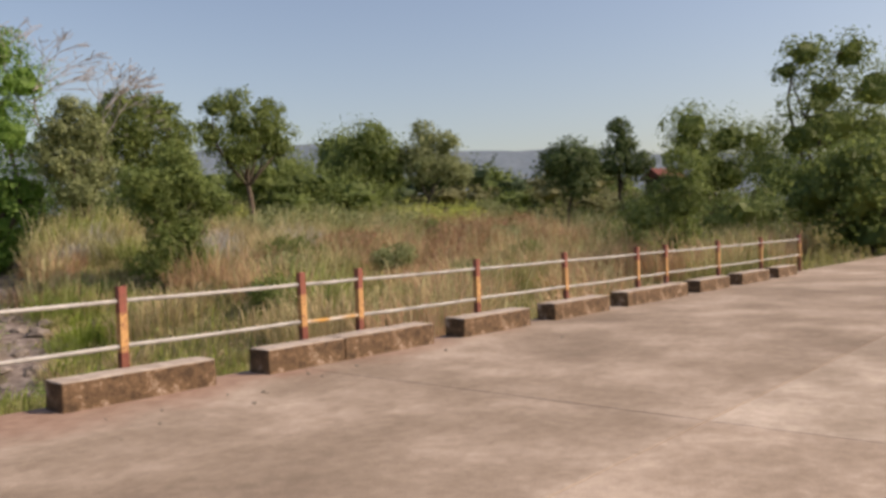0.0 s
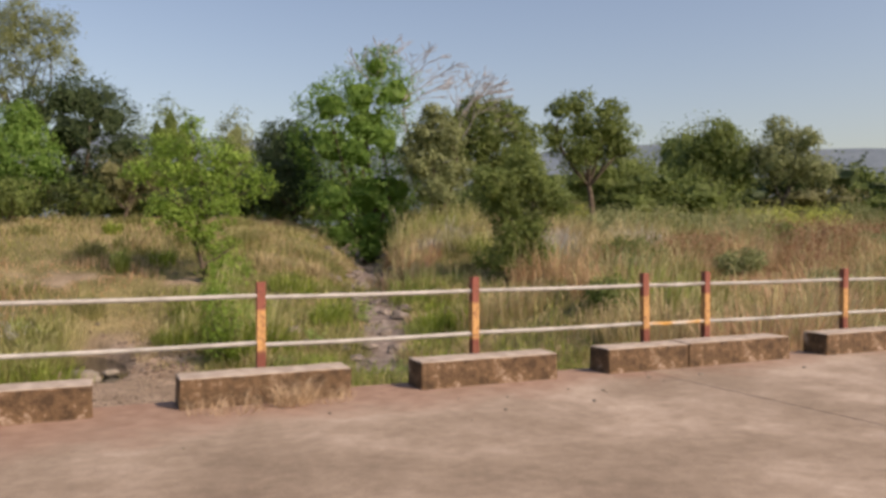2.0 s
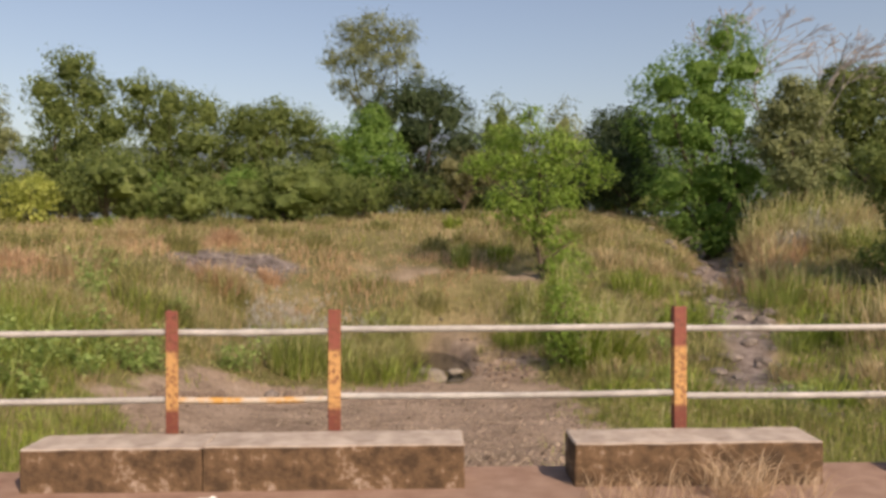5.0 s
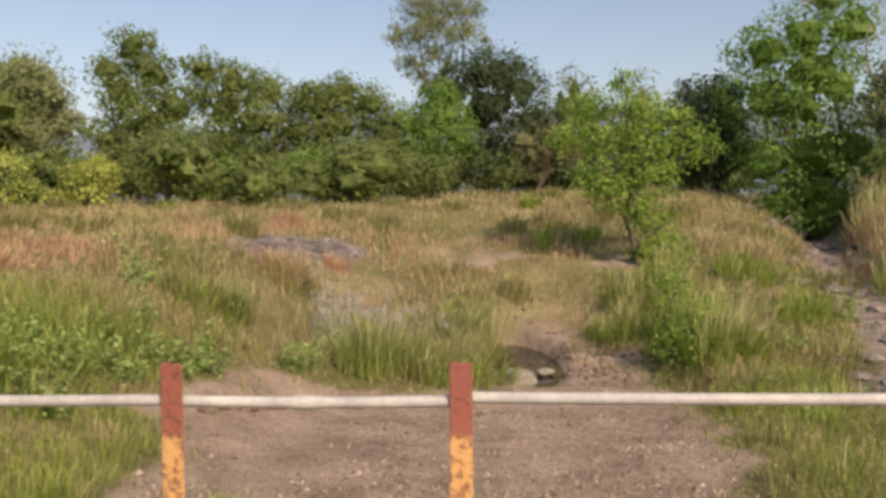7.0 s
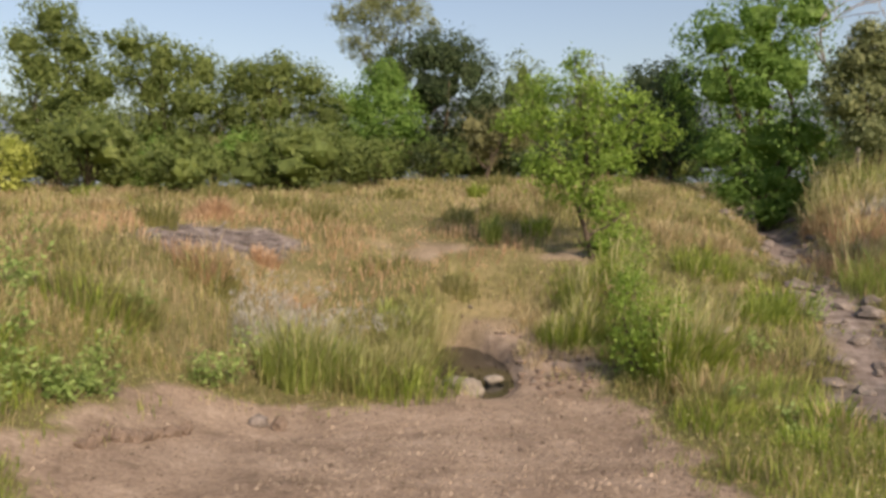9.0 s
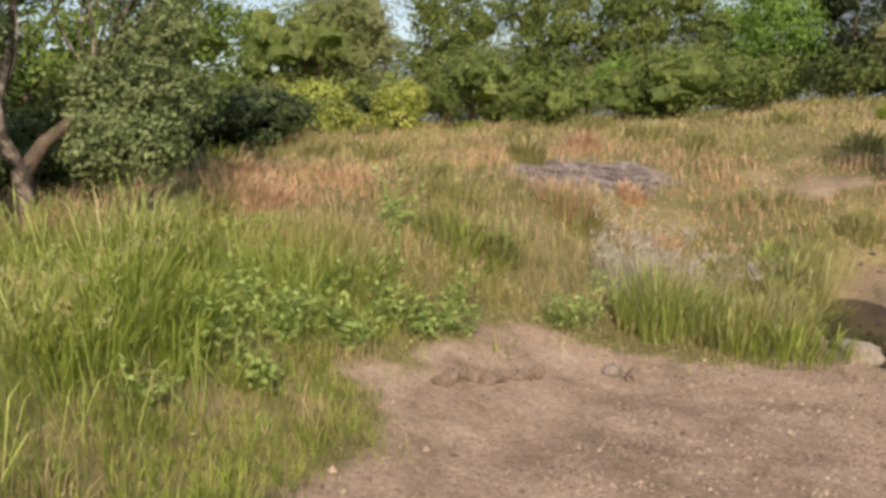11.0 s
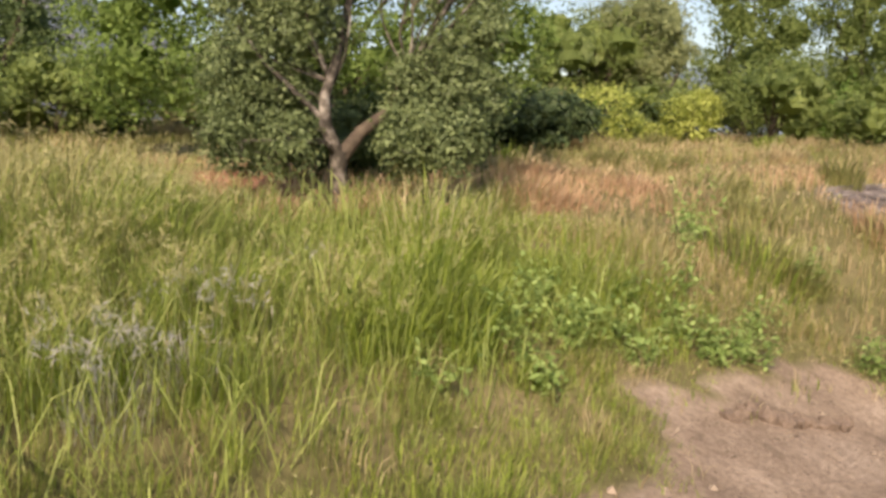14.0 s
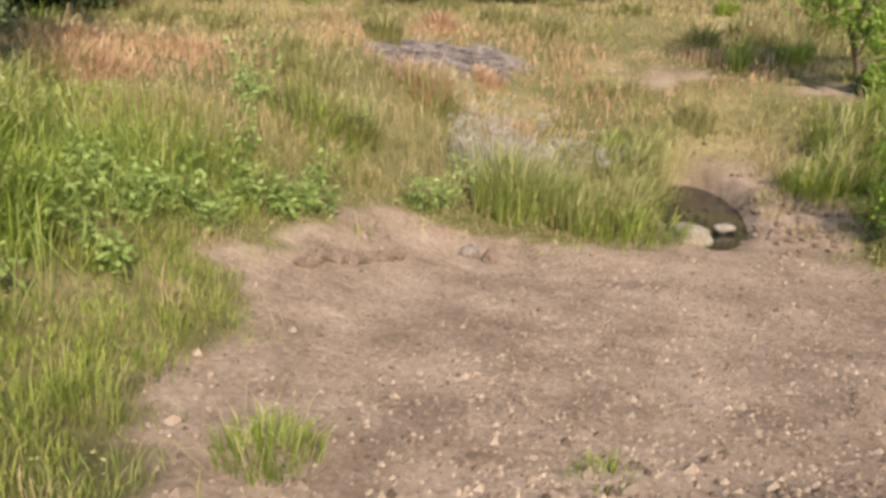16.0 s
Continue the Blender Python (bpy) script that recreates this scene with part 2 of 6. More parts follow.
M_WATER, n, l, p = shader("pool_water")
p.inputs["Base Color"].default_value = (0.012, 0.014, 0.012, 1)
p.inputs["Roughness"].default_value = 0.03
p.inputs["IOR"].default_value = 1.33
bump(n, l, p, noise_at(n, l, 6.0, 3), 0.08, 0.01)


# ---- shape of the land ----
def lerp_table(tab, v):
    if v <= tab[0][0]:
        return tab[0][1]
    for (a, za), (b, zb) in zip(tab, tab[1:]):
        if v <= b:
            k = (v - a) / (b - a)
            k = k * k * (3 - 2 * k) * 0.35 + k * 0.65
            return za + (zb - za) * k
    return tab[-1][1]


FIELD = [(0, -1.05), (3, -1.3), (7, -1.5), (11, -1.85), (14, -1.75), (17, -1.0), (20, -0.2), (25, 1.0), (30, 2.1), (40, 2.8), (60, 3.4), (110, 4.5), (400, 9)]
RIGHT = [(0, -0.9), (3, -1.0), (10, -0.5), (15, 0.0), (23, 0.8), (33, 2.0), (45, 2.6), (60, 3.2), (110, 4.5), (400, 9)]
LEFT = [(0, -0.75), (5, -0.75), (10, 0.0), (14, 0.5), (20, 1.1), (30, 1.9), (45, 2.6), (60, 3.2), (110, 4.5), (400, 9)]
STREAM = [(0, 5.6), (8, 5.2), (12, 5.3), (16, 7.0), (20, 7.9), (30, 11.0), (44, 14.5), (60, 15.0), (400, 60)]
BED = [(0, -1.35), (8, -1.6), (12, -1.5), (16, -1.25), (20, -0.6), (30, 0.1), (44, 0.9), (60, 2.0), (110, 4.0), (400, 9)]
def smooth(a, b, v):
    k = min(1.0, max(0.0, (v - a) / (b - a)))
    return k * k * (3 - 2 * k)
def height(x, y):
    if y < 0:
        y0, y = y, 0
    else:
        y0 = y
    r = math.hypot(min(x + 2, 0), y)
    z = lerp_table(FIELD, y)
    wl = smooth(-4.5, -9.5, x)
    z = z * (1 - wl) + lerp_table(LEFT, r) * wl
    wr = smooth(0, 7, x - lerp_table(STREAM, y))
    z = z * (1 - wr) + lerp_table(RIGHT, y) * wr
    d = (x - lerp_table(STREAM, y)) / (1.6 + 0.02 * y)
    k = math.exp(-d * d)
    z = z * (1 - k) + min(z, lerp_table(BED, y)) * k
    hollow = math.hypot((x + 1.0) / 3.4, (y - 16.0) / 5.0)
    z -= max(0.0, z + 1.72) * 0.8 * smooth(1.15, 0.45, hollow)
    pool = math.hypot((x + 1.5 + 0.1 * (y - 16.3)) / 0.8, (y - 16.3) / 2.5)
    z -= max(0.0, z + 2.2) * smooth(1.3, 0.85, pool)
    far = smooth(18, 30, x) * smooth(12, 0, y)
    z = z * (1 - far) - 0.12 * far
    if y0 < 0:
        k = smooth(-9.5, -14, y0)
        z = z * (1 - k) + (-0.35 + 0.004 * (-y0)) * k
    return z


def inside(x, y, poly):
    odd, j = False, len(poly) - 1
    for i in range(len(poly)):
        (xa, ya), (xb, yb) = poly[i], poly[j]
        if (ya > y) != (yb > y) and x < (xb - xa) * (y - ya) / (yb - ya) + xa:
            odd = not odd
        j = i
    return odd


DIRT = [(-4.6, -1), (-5.5, 3.7), (-6.1, 4.8), (-6.1, 6.5), (-7.0, 7.6), (-6.8, 9.0), (-6.4, 11.7), (-5.2, 12.2), (-2.2, 12.9), (0.0, 13.6), (1.3, 12.6), (1.3, 9), (0.7, 6), (-0.2, 3.5), (-0.8, -1)]


def wav(x, y, s=1.0, k=0.0):
    return noise.noise((x * s, y * s, k))


def bare(x, y):
    """How bare the soil is: the trodden fan below the deck, and the stream bed."""
    a = 1.0 if inside(x + 0.5 * wav(x, y, 0.9), y + 0.5 * wav(x, y, 0.9, 7), DIRT) else 0.0
    d = abs(x - lerp_table(STREAM, y)) / (0.5 + 0.018 * y)
    if y > 8:
        a = max(a, smooth(0.75, 0.3, d + 0.9 * wav(x, y, 0.8, 3)))
    if 16 < y < 25:
        spots = min(math.hypot((x + 1.0) / 1.3, (y - 18.6) / 0.9), math.hypot((x + 3.0) / 1.9, (y - 22.2) / 0.9), math.hypot((x - 1.8) / 1.1, (y - 21.5) / 1.0))
        a = max(a, 0.75 * smooth(0.95, 0.45, spots + 0.7 * wav(x, y, 1.1, 17)))
    pool = math.hypot((x + 0.55) / 1.75, (y - 15.4) / 3.3)
    return max(a, smooth(1.1, 0.9, pool))


def stony(x, y):
    d = abs(x - lerp_table(STREAM, y)) / (0.85 + 0.012 * y)
    return 0.85 * smooth(1.0, 0.4, d + 0.5 * wav(x, y, 0.9, 13)) * smooth(3, 6, y) if y > 3 else 0.0


def burnt(x, y):
    u, v = (x + 7.8) * 0.42 + (y - 19.9) * 0.9, -(x + 7.8) * 0.9 + (y - 19.9) * 0.42
    return smooth(1.1, 0.7, math.hypot(u / 3.3, v / 1.2) + 0.45 * wav(x, y, 0.7, 11))


def earthy(x, y):
    a = smooth(1.1, 0.6, math.hypot((x + 17.5) / 3.0, (y - 8.7) / 1.4) + 0.3 * wav(x, y, 0.8, 5))
    return max(a, smooth(1.1, 0.5, math.hypot((x - 18.5) / 2.0, (y - 33) / 2.0) + 0.3 * wav(x, y, 0.8, 5)))


def spaced(lo, hi, near, far, mid0, mid1):
    v, out = lo, []
    while v < hi:
        out.append(v)
        d = max(mid0 - v, v - mid1, 0)
        v += near + d * far
    return out + [hi]


def rough_height(x, y):
    z = height(x, y)
    if y > -9 and y < 0.12 and x > -60:
        return z
    k = smooth(0.1, 1.5, y)
    return z + k * (0.10 * wav(x, y, 0.35) + 0.05 * wav(x, y, 1.3, 2) + 0.02 * wav(x, y, 4.0, 4))


def mesh_of(name, verts, faces, mats, smooth_it=False):
    me = bpy.data.meshes.new(name)
    verts, faces = np.asarray(verts, dtype=np.float32), np.asarray(faces, dtype=np.int32)
    me.vertices.add(len(verts))
    me.vertices.foreach_set("co", verts.ravel())
    k = faces.shape[1]
    me.loops.add(faces.size)
    me.loops.foreach_set("vertex_index", faces.ravel())
    me.polygons.add(len(faces))
    me.polygons.foreach_set("loop_start", np.arange(0, faces.size, k, dtype=np.int32))
    me.polygons.foreach_set("loop_total", np.full(len(faces), k, dtype=np.int32))
    me.polygons.foreach_set("use_smooth", np.full(len(faces), smooth_it))
    me.update(calc_edges=True)
    for m in mats if isinstance(mats, (list, tuple)) else [mats]:
        me.materials.append(m)
    return me


def finish(bm, name, material, shade=False):
    me = bpy.data.meshes.new(name)
    bm.to_mesh(me)
    bm.free()
    me.materials.append(material)
    if shade:
        me.polygons.foreach_set("use_smooth", [True] * len(me.polygons))
    return me


def part(name, bm, material, parent, label="", shade=False):
    """One mesh object under a thing, from a bmesh or a finished mesh."""
    me = finish(bm, name, material, shade) if isinstance(bm, bmesh.types.BMesh) else bm
    ob = new(name, me)
    ob.parent = parent
    return tagged(ob, label)


def empty(name, m, label, category, group="", kind=""):
    ob = new(name)
    ob.matrix_basis = m
    return tagged(ob, label, category, group, kind)


# ---- ground sheet ----
xs = spaced(-1800, 1800, 0.26, 0.055, -14, 12)
ys = spaced(-600, 2200, 0.26, 0.05, 0.3, 22)
gv = [(x, y, rough_height(x, y) - (0.25 if -9.2 < y < 0.1 and -60 < x < 90 else 0)) for y in ys for x in xs]
nx = len(xs)
gf = [(j * nx + i, j * nx + i + 1, (j + 1) * nx + i + 1, (j + 1) * nx + i) for j in range(len(ys) - 1) for i in range(nx - 1)]
me = mesh_of("ground", gv, gf, M_GROUND, True)
cover = me.color_attributes.new("cover", "FLOAT_COLOR", "POINT")
cover.data.foreach_set("color", np.array([(bare(x, y), max(burnt(x, y), stony(x, y)), earthy(x, y), 1.0) if -40 < x < 60 and -2 < y < 70 else (0, 0, 0, 1) for y in ys for x in xs], dtype=np.float32).ravel())
tagged(new("ground", me), "dry grassy soil with bare trodden dirt", "ground", kind="structure")


# ---- deck of the causeway ----
def box(bm, x0, x1, y0, y1, z0, z1, bevel=0.0, seg=2):
    r = bmesh.ops.create_cube(bm, size=1.0)
    for v in r["verts"]:
        v.co = Vector((x0 if v.co.x < 0 else x1, y0 if v.co.y < 0 else y1, z0 if v.co.z < 0 else z1))
    if bevel:
        bmesh.ops.bevel(bm, geom=[e for e in bm.edges if all(v in r["verts"] for v in e.verts)], offset=bevel, segments=seg, affect="EDGES")


bm = bmesh.new()
box(bm, -60, 90, -9.0, 0.10, -1.9, -0.012)
deck = tagged(new("deck", finish(bm, "deck", M_DECK)), "weathered concrete causeway deck with dusty verge", "causeway", kind="structure")
SLAB_X = (-60, -35, -10, 4.05, 18, 32, 60, 90)
SLAB_Y = (-9.0, -5.02, 0.10)
for ya, yb in zip(SLAB_Y, SLAB_Y[1:]):
    for xa, xb in zip(SLAB_X, SLAB_X[1:]):
        bm = bmesh.new()
        box(bm, xa + 0.005, xb - 0.005, ya + 0.005, yb - 0.005, -0.011, random.uniform(-0.003, 0.0), 0.004, 1)
        part("slab", bm, M_DECK_PALE if xa == 4.05 and ya == -9.0 else M_DECK, deck)


# ---- guard stones along the edge ----
def guard_stone(x0, x1, label, lift=0.0, turn=0.0):
    bm = bmesh.new()
    w = x1 - x0
    box(bm, -w / 2, w / 2, -0.36, 0.0, -0.02, 0.262 + lift, 0.009, 1)
    bmesh.ops.subdivide_edges(bm, edges=[e for e in bm.edges if e.calc_length() > 0.2], cuts=7, use_grid_fill=True)
    for v in bm.verts:
        q = v.co * 5 + Vector((x0 * 3, 0, 0))
        v.co += 0.006 * noise.noise_vector(q) + 0.003 * noise.noise_vector(q * 4)
    for v in bm.verts:
        v.co.z = max(v.co.z, -0.02)
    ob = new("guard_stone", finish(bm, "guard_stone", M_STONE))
    ob.matrix_basis = pose((x0 + x1) / 2, 0, 0, 0, 0, turn)
    return tagged(ob, label, "guard stone", "guard stones along the deck edge")


STONE = "weathered concrete guard stone, brown growth on its sides"
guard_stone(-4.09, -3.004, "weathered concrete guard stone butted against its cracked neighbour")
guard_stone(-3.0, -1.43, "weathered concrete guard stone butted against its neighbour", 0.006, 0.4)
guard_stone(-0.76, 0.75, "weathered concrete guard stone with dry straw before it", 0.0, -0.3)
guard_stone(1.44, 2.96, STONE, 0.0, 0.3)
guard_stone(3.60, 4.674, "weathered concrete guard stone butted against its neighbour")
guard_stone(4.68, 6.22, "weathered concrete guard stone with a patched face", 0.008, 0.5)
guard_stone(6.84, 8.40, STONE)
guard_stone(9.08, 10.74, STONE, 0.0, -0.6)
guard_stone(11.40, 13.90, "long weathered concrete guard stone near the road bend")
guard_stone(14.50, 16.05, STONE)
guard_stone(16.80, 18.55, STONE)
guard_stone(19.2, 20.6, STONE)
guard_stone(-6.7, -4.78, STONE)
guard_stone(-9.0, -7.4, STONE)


# ---- railing: angle-iron posts and two pipes ----
railing = empty("railing", pose(0, 0, 0), "rusted red and orange posts carrying two grey pipes", "railing")
POSTS = (-8.2, -5.75, -3.305, -2.257, 0.0, 2.212, 4.408, 5.294, 7.638, 10.04, 12.58, 13.78, 16.44, 19.14, 22.12)
bm = bmesh.new()
box(bm, -0.041, 0.041, -0.022, -0.013, 0.0, 1.05, 0.003, 1)
box(bm, -0.041, -0.032, -0.013, 0.055, 0.0, 1.05, 0.003, 1)
post_mesh = finish(bm, "post", M_POST)
for i, x in enumerate(POSTS):
    ob = new("post", post_mesh)
    ob.parent = railing
    rng = random.Random(i)
    tilt = {5.294: -1.6, 4.408: 0.8, -2.257: -0.5, -3.305: -0.8}.get(x, rng.uniform(-0.6, 0.6))
    ob.matrix_basis = pose(x, 0.045, rng.uniform(-0.012, 0.012) if abs(x) > 8 else 0.0, rng.uniform(-0.8, 0.8), -tilt, rng.uniform(-4, 4))


def tube(points, radii, sides=7):
    """A tapered tube through points, as vertices and quads."""
    v, f = [], []
    for i, (q, r) in enumerate(zip(points, radii)):
        a = Vector(points[min(i + 1, len(points) - 1)]) - Vector(points[max(i - 1, 0)])
        a.normalize()
        s = a.cross(Vector((0.31, 0.9, 0.12)) if abs(a.z) > 0.7 else Vector((0, 0, 1))).normalized()
        t = a.cross(s)
        for k in range(sides):
            w = 2 * math.pi * k / sides
            v.append(Vector(q) + (s * math.cos(w) + t * math.sin(w)) * r)
        if i:
            for k in range(sides):
                b, c = (i - 1) * sides, i * sides
                f.append((b + k, b + (k + 1) % sides, c + (k + 1) % sides, c + k))
    return v, f


rng = random.Random(4)
for z, sag in ((0.905, 0.006), (0.462, 0.008)):
    for xa, xb in zip(POSTS, POSTS[1:]):
        lift = (0.017 if z > 0.6 else 0.027) if xa == -2.257 else 0.0
        pts = [(xa + (xb - xa) * k / 6, 0.058, z + lift + 0.004 * math.sin(xa * 3) - sag * math.sin(math.pi * k / 6) + (0.006 if z < 0.6 else 0) * math.sin(xa)) for k in range(7)]
        pts[0], pts[-1] = (pts[0][0] - 0.01,) + pts[0][1:], (pts[-1][0] + 0.01,) + pts[-1][1:]
        v, f = tube(pts, [0.0215] * 7, 10)
        orange = z < 0.6 and min(abs(xa + 3.305), abs(xa - 4.408)) < 0.1
        part("rail", mesh_of("rail", v, f, M_PIPE_ORANGE if orange else M_PIPE, True), None, railing, "worn orange-painted pipe" if orange else "")
        if rng.random() < 0.5:
            k = rng.uniform(0.25, 0.8)
            x = xa + (xb - xa) * k
            zz = z + lift + 0.004 * math.sin(xa * 3) - sag * math.sin(math.pi * k)
            v, f = tube([(x - 0.05, 0.058, zz), (x + 0.05, 0.058, zz)], [0.0255] * 2, 10)
            part("coupling", mesh_of("coupling", v, f, M_PIPE, True), None, railing)


# ---- plants ----
LEAF_SHAPE = np.array([(0, 0, 0), (0.32, 0.45, 0.05), (0, 1.0, -0.06), (-0.32, 0.45, 0.05)], dtype=np.float32)


def rand_rot(rs, n, up=0.0):
    q = rs.normal(size=(n, 4))
    q /= np.linalg.norm(q, axis=1)[:, None]
    w, x, y, z = q.T
    r = np.empty((n, 3, 3))
    r[:, 0, 0], r[:, 0, 1], r[:, 0, 2] = 1 - 2 * (y * y + z * z), 2 * (x * y - w * z), 2 * (x * z + w * y)
    r[:, 1, 0], r[:, 1, 1], r[:, 1, 2] = 2 * (x * y + w * z), 1 - 2 * (x * x + z * z), 2 * (y * z - w * x)
    r[:, 2, 0], r[:, 2, 1], r[:, 2, 2] = 2 * (x * z - w * y), 2 * (y * z + w * x), 1 - 2 * (x * x + y * y)
    return r


def facing(rs, normals):
    """Turns that set leaves flat to the normals, each at its own spin."""
    z = normals / np.linalg.norm(normals, axis=1)[:, None]
    x = np.cross(z, rs.normal(size=z.shape))
    x /= np.linalg.norm(x, axis=1)[:, None]
    return np.stack([x, np.cross(z, x), z], axis=2)


def leaves(points, size, rs, wide=1.0, normals=None):
    """Folded leaves at the points: vertices and quads."""
    n = len(points)
    shape = LEAF_SHAPE * np.array([wide, 1, 1])
    s = (size * rs.uniform(0.6, 1.35, n))[:, None, None]
    v = np.einsum("nij,kj->nki", rand_rot(rs, n) if normals is None else facing(rs, normals), shape) * s + points[:, None, :]
    return v.reshape(-1, 3), np.arange(n * 4).reshape(n, 4)


def unit(rs, n):
    d = rs.normal(size=(n, 3))
    return d / np.linalg.norm(d, axis=1)[:, None]


def crown_lobes(rs, centre, radii, lobes, flat=0.0):
    """Lobes set unevenly over a crown: centres and half-sizes."""
    c, rad = np.array(centre), np.array(radii)
    d = unit(rs, lobes)
    d[:, 2] = np.where(rs.uniform(size=lobes) < 0.35, -np.abs(d[:, 2]), np.abs(d[:, 2])) + flat
    return c + d * rad * rs.uniform(0.4, 0.72, (lobes, 1)), rs.uniform(0.32, 0.58, lobes)[:, None] * rad


HEART = []
for grade in (1, 2):
    bm = bmesh.new()
    bmesh.ops.create_icosphere(bm, subdivisions=grade, radius=1.0)
    HEART.append((np.array([v.co[:] for v in bm.verts]), np.array([[v.index for v in q.verts] for q in bm.faces])))
    bm.free()


def heart(rs, lob, size, grade):
    """The shaded heart of each lobe: a ragged, knotted mass of twigs and leaves."""
    hv, hf = HEART[grade]
    v, f = [], []
    for c, z in zip(lob, size):
        k = 0.5 + 0.13 * rs.normal(size=(len(hv), 1)).clip(-1.5, 1.5)
        f.append(hf + len(hv) * len(v))
        v.append(c + hv * z * k)
    return np.concatenate(v), np.concatenate(f)


def billow(rs, lob, size, each=3, scale=0.56):
    """Breaks smooth lobes up with smaller ones that bulge out of them."""
    e = unit(rs, len(lob) * each)
    e[:, 2] = np.where(rs.uniform(size=len(e)) < 0.5, np.abs(e[:, 2]), e[:, 2])
    z = size.repeat(each, axis=0)
    return np.concatenate([lob, lob.repeat(each, axis=0) + e * z * rs.uniform(0.5, 0.85, (len(e), 1))]), np.concatenate([size * 0.9, z * scale * rs.uniform(0.7, 1.15, (len(e), 1))])


def crown_leaves(rs, lob, size, leaf, count, wide=0.62, per=9, airy=0.0, inner=14, solid=None):
    """Leaves of a crown: tufts of small ones over the lobes, and broader shaded sprays within."""
    mean = size.mean(axis=1)
    share = mean ** 2 / (mean ** 2).sum()
    n = max(8, count // per)
    k = rs.choice(len(lob), n, p=share)
    e = unit(rs, n)
    e[:, 2] = np.where(rs.uniform(size=n) < 0.3, np.abs(e[:, 2]), e[:, 2])
    knob = 1 + 0.22 * np.sin(7 * e[:, 0] + k) * np.sin(6 * e[:, 1] + 2 * k) * np.sin(6 * e[:, 2] + 3 * k)
    tuft = lob[k] + e * size[k] * (rs.uniform(0.8 - 0.35 * airy, 1.06 + 0.2 * airy, n) * knob)[:, None]
    keep = np.ones(n, bool)
    for q, z in zip(lob, size):
        keep &= (((tuft - q) / z) ** 2).sum(axis=1) > 0.5 * (1 - airy)
    tuft, e, k = tuft[keep], e[keep], k[keep]
    spread = np.clip(mean[k] * 0.16, 0.09, 0.3).repeat(per)[:, None]
    p = tuft.repeat(per, axis=0) + np.clip(rs.normal(size=(len(tuft) * per, 3)), -1.5, 1.5) * spread * np.array([1, 1, 0.8]) + (e * mean[k][:, None]).repeat(per, axis=0) * rs.uniform(-0.12, 0.2, (len(tuft) * per, 1))
    out = (e + np.array([0, 0, 0.3])).repeat(per, axis=0) + rs.normal(size=(len(p), 3)) * 0.5
    chunks = [leaves(p, leaf, rs, wide, out)]
    if inner:
        k = np.arange(len(lob)).repeat(inner)
        e = unit(rs, len(k))
        q = lob[k] + e * size[k] * rs.uniform(0.66, 0.86, (len(k), 1))
        chunks.append(leaves(q, np.clip(mean[k] * 0.2, leaf, 0.34), rs, 1.0, e + rs.normal(size=e.shape) * 0.6))
    v = np.concatenate([c[0] for c in chunks])
    f = np.concatenate([chunks[0][1]] + [c[1] + len(chunks[0][0]) for c in chunks[1:]])
    if solid:
        # each triangle gets a fourth corner on one side, to sit in one mesh with the leaves' quads
        hv, hf = heart(rs, lob[: solid[0]], size[: solid[0]], solid[1])
        mid = (hv[hf[:, 0]] + hv[hf[:, 1]]) / 2
        quads = np.stack([hf[:, 0], np.arange(len(hf)) + len(hv), hf[:, 1], hf[:, 2]], axis=1)
        f = np.concatenate([f, quads + len(v)])
        v = np.concatenate([v, hv, mid])
    return v, f


def branch(rs, a, b, bend, steps=5):
    a, b = Vector(a), Vector(b)
    off = Vector(rs.normal(size=3)) * bend * (b - a).length
    return [a.lerp(b, k / steps) + off * math.sin(math.pi * k / steps) for k in range(steps + 1)]


def joined(chunks):
    v, f, o = [], [], 0
    for cv, cf in chunks:
        v += [tuple(q) for q in cv]
        f += [tuple(i + o for i in q) for q in cf]
        o += len(cv)
    return v, f


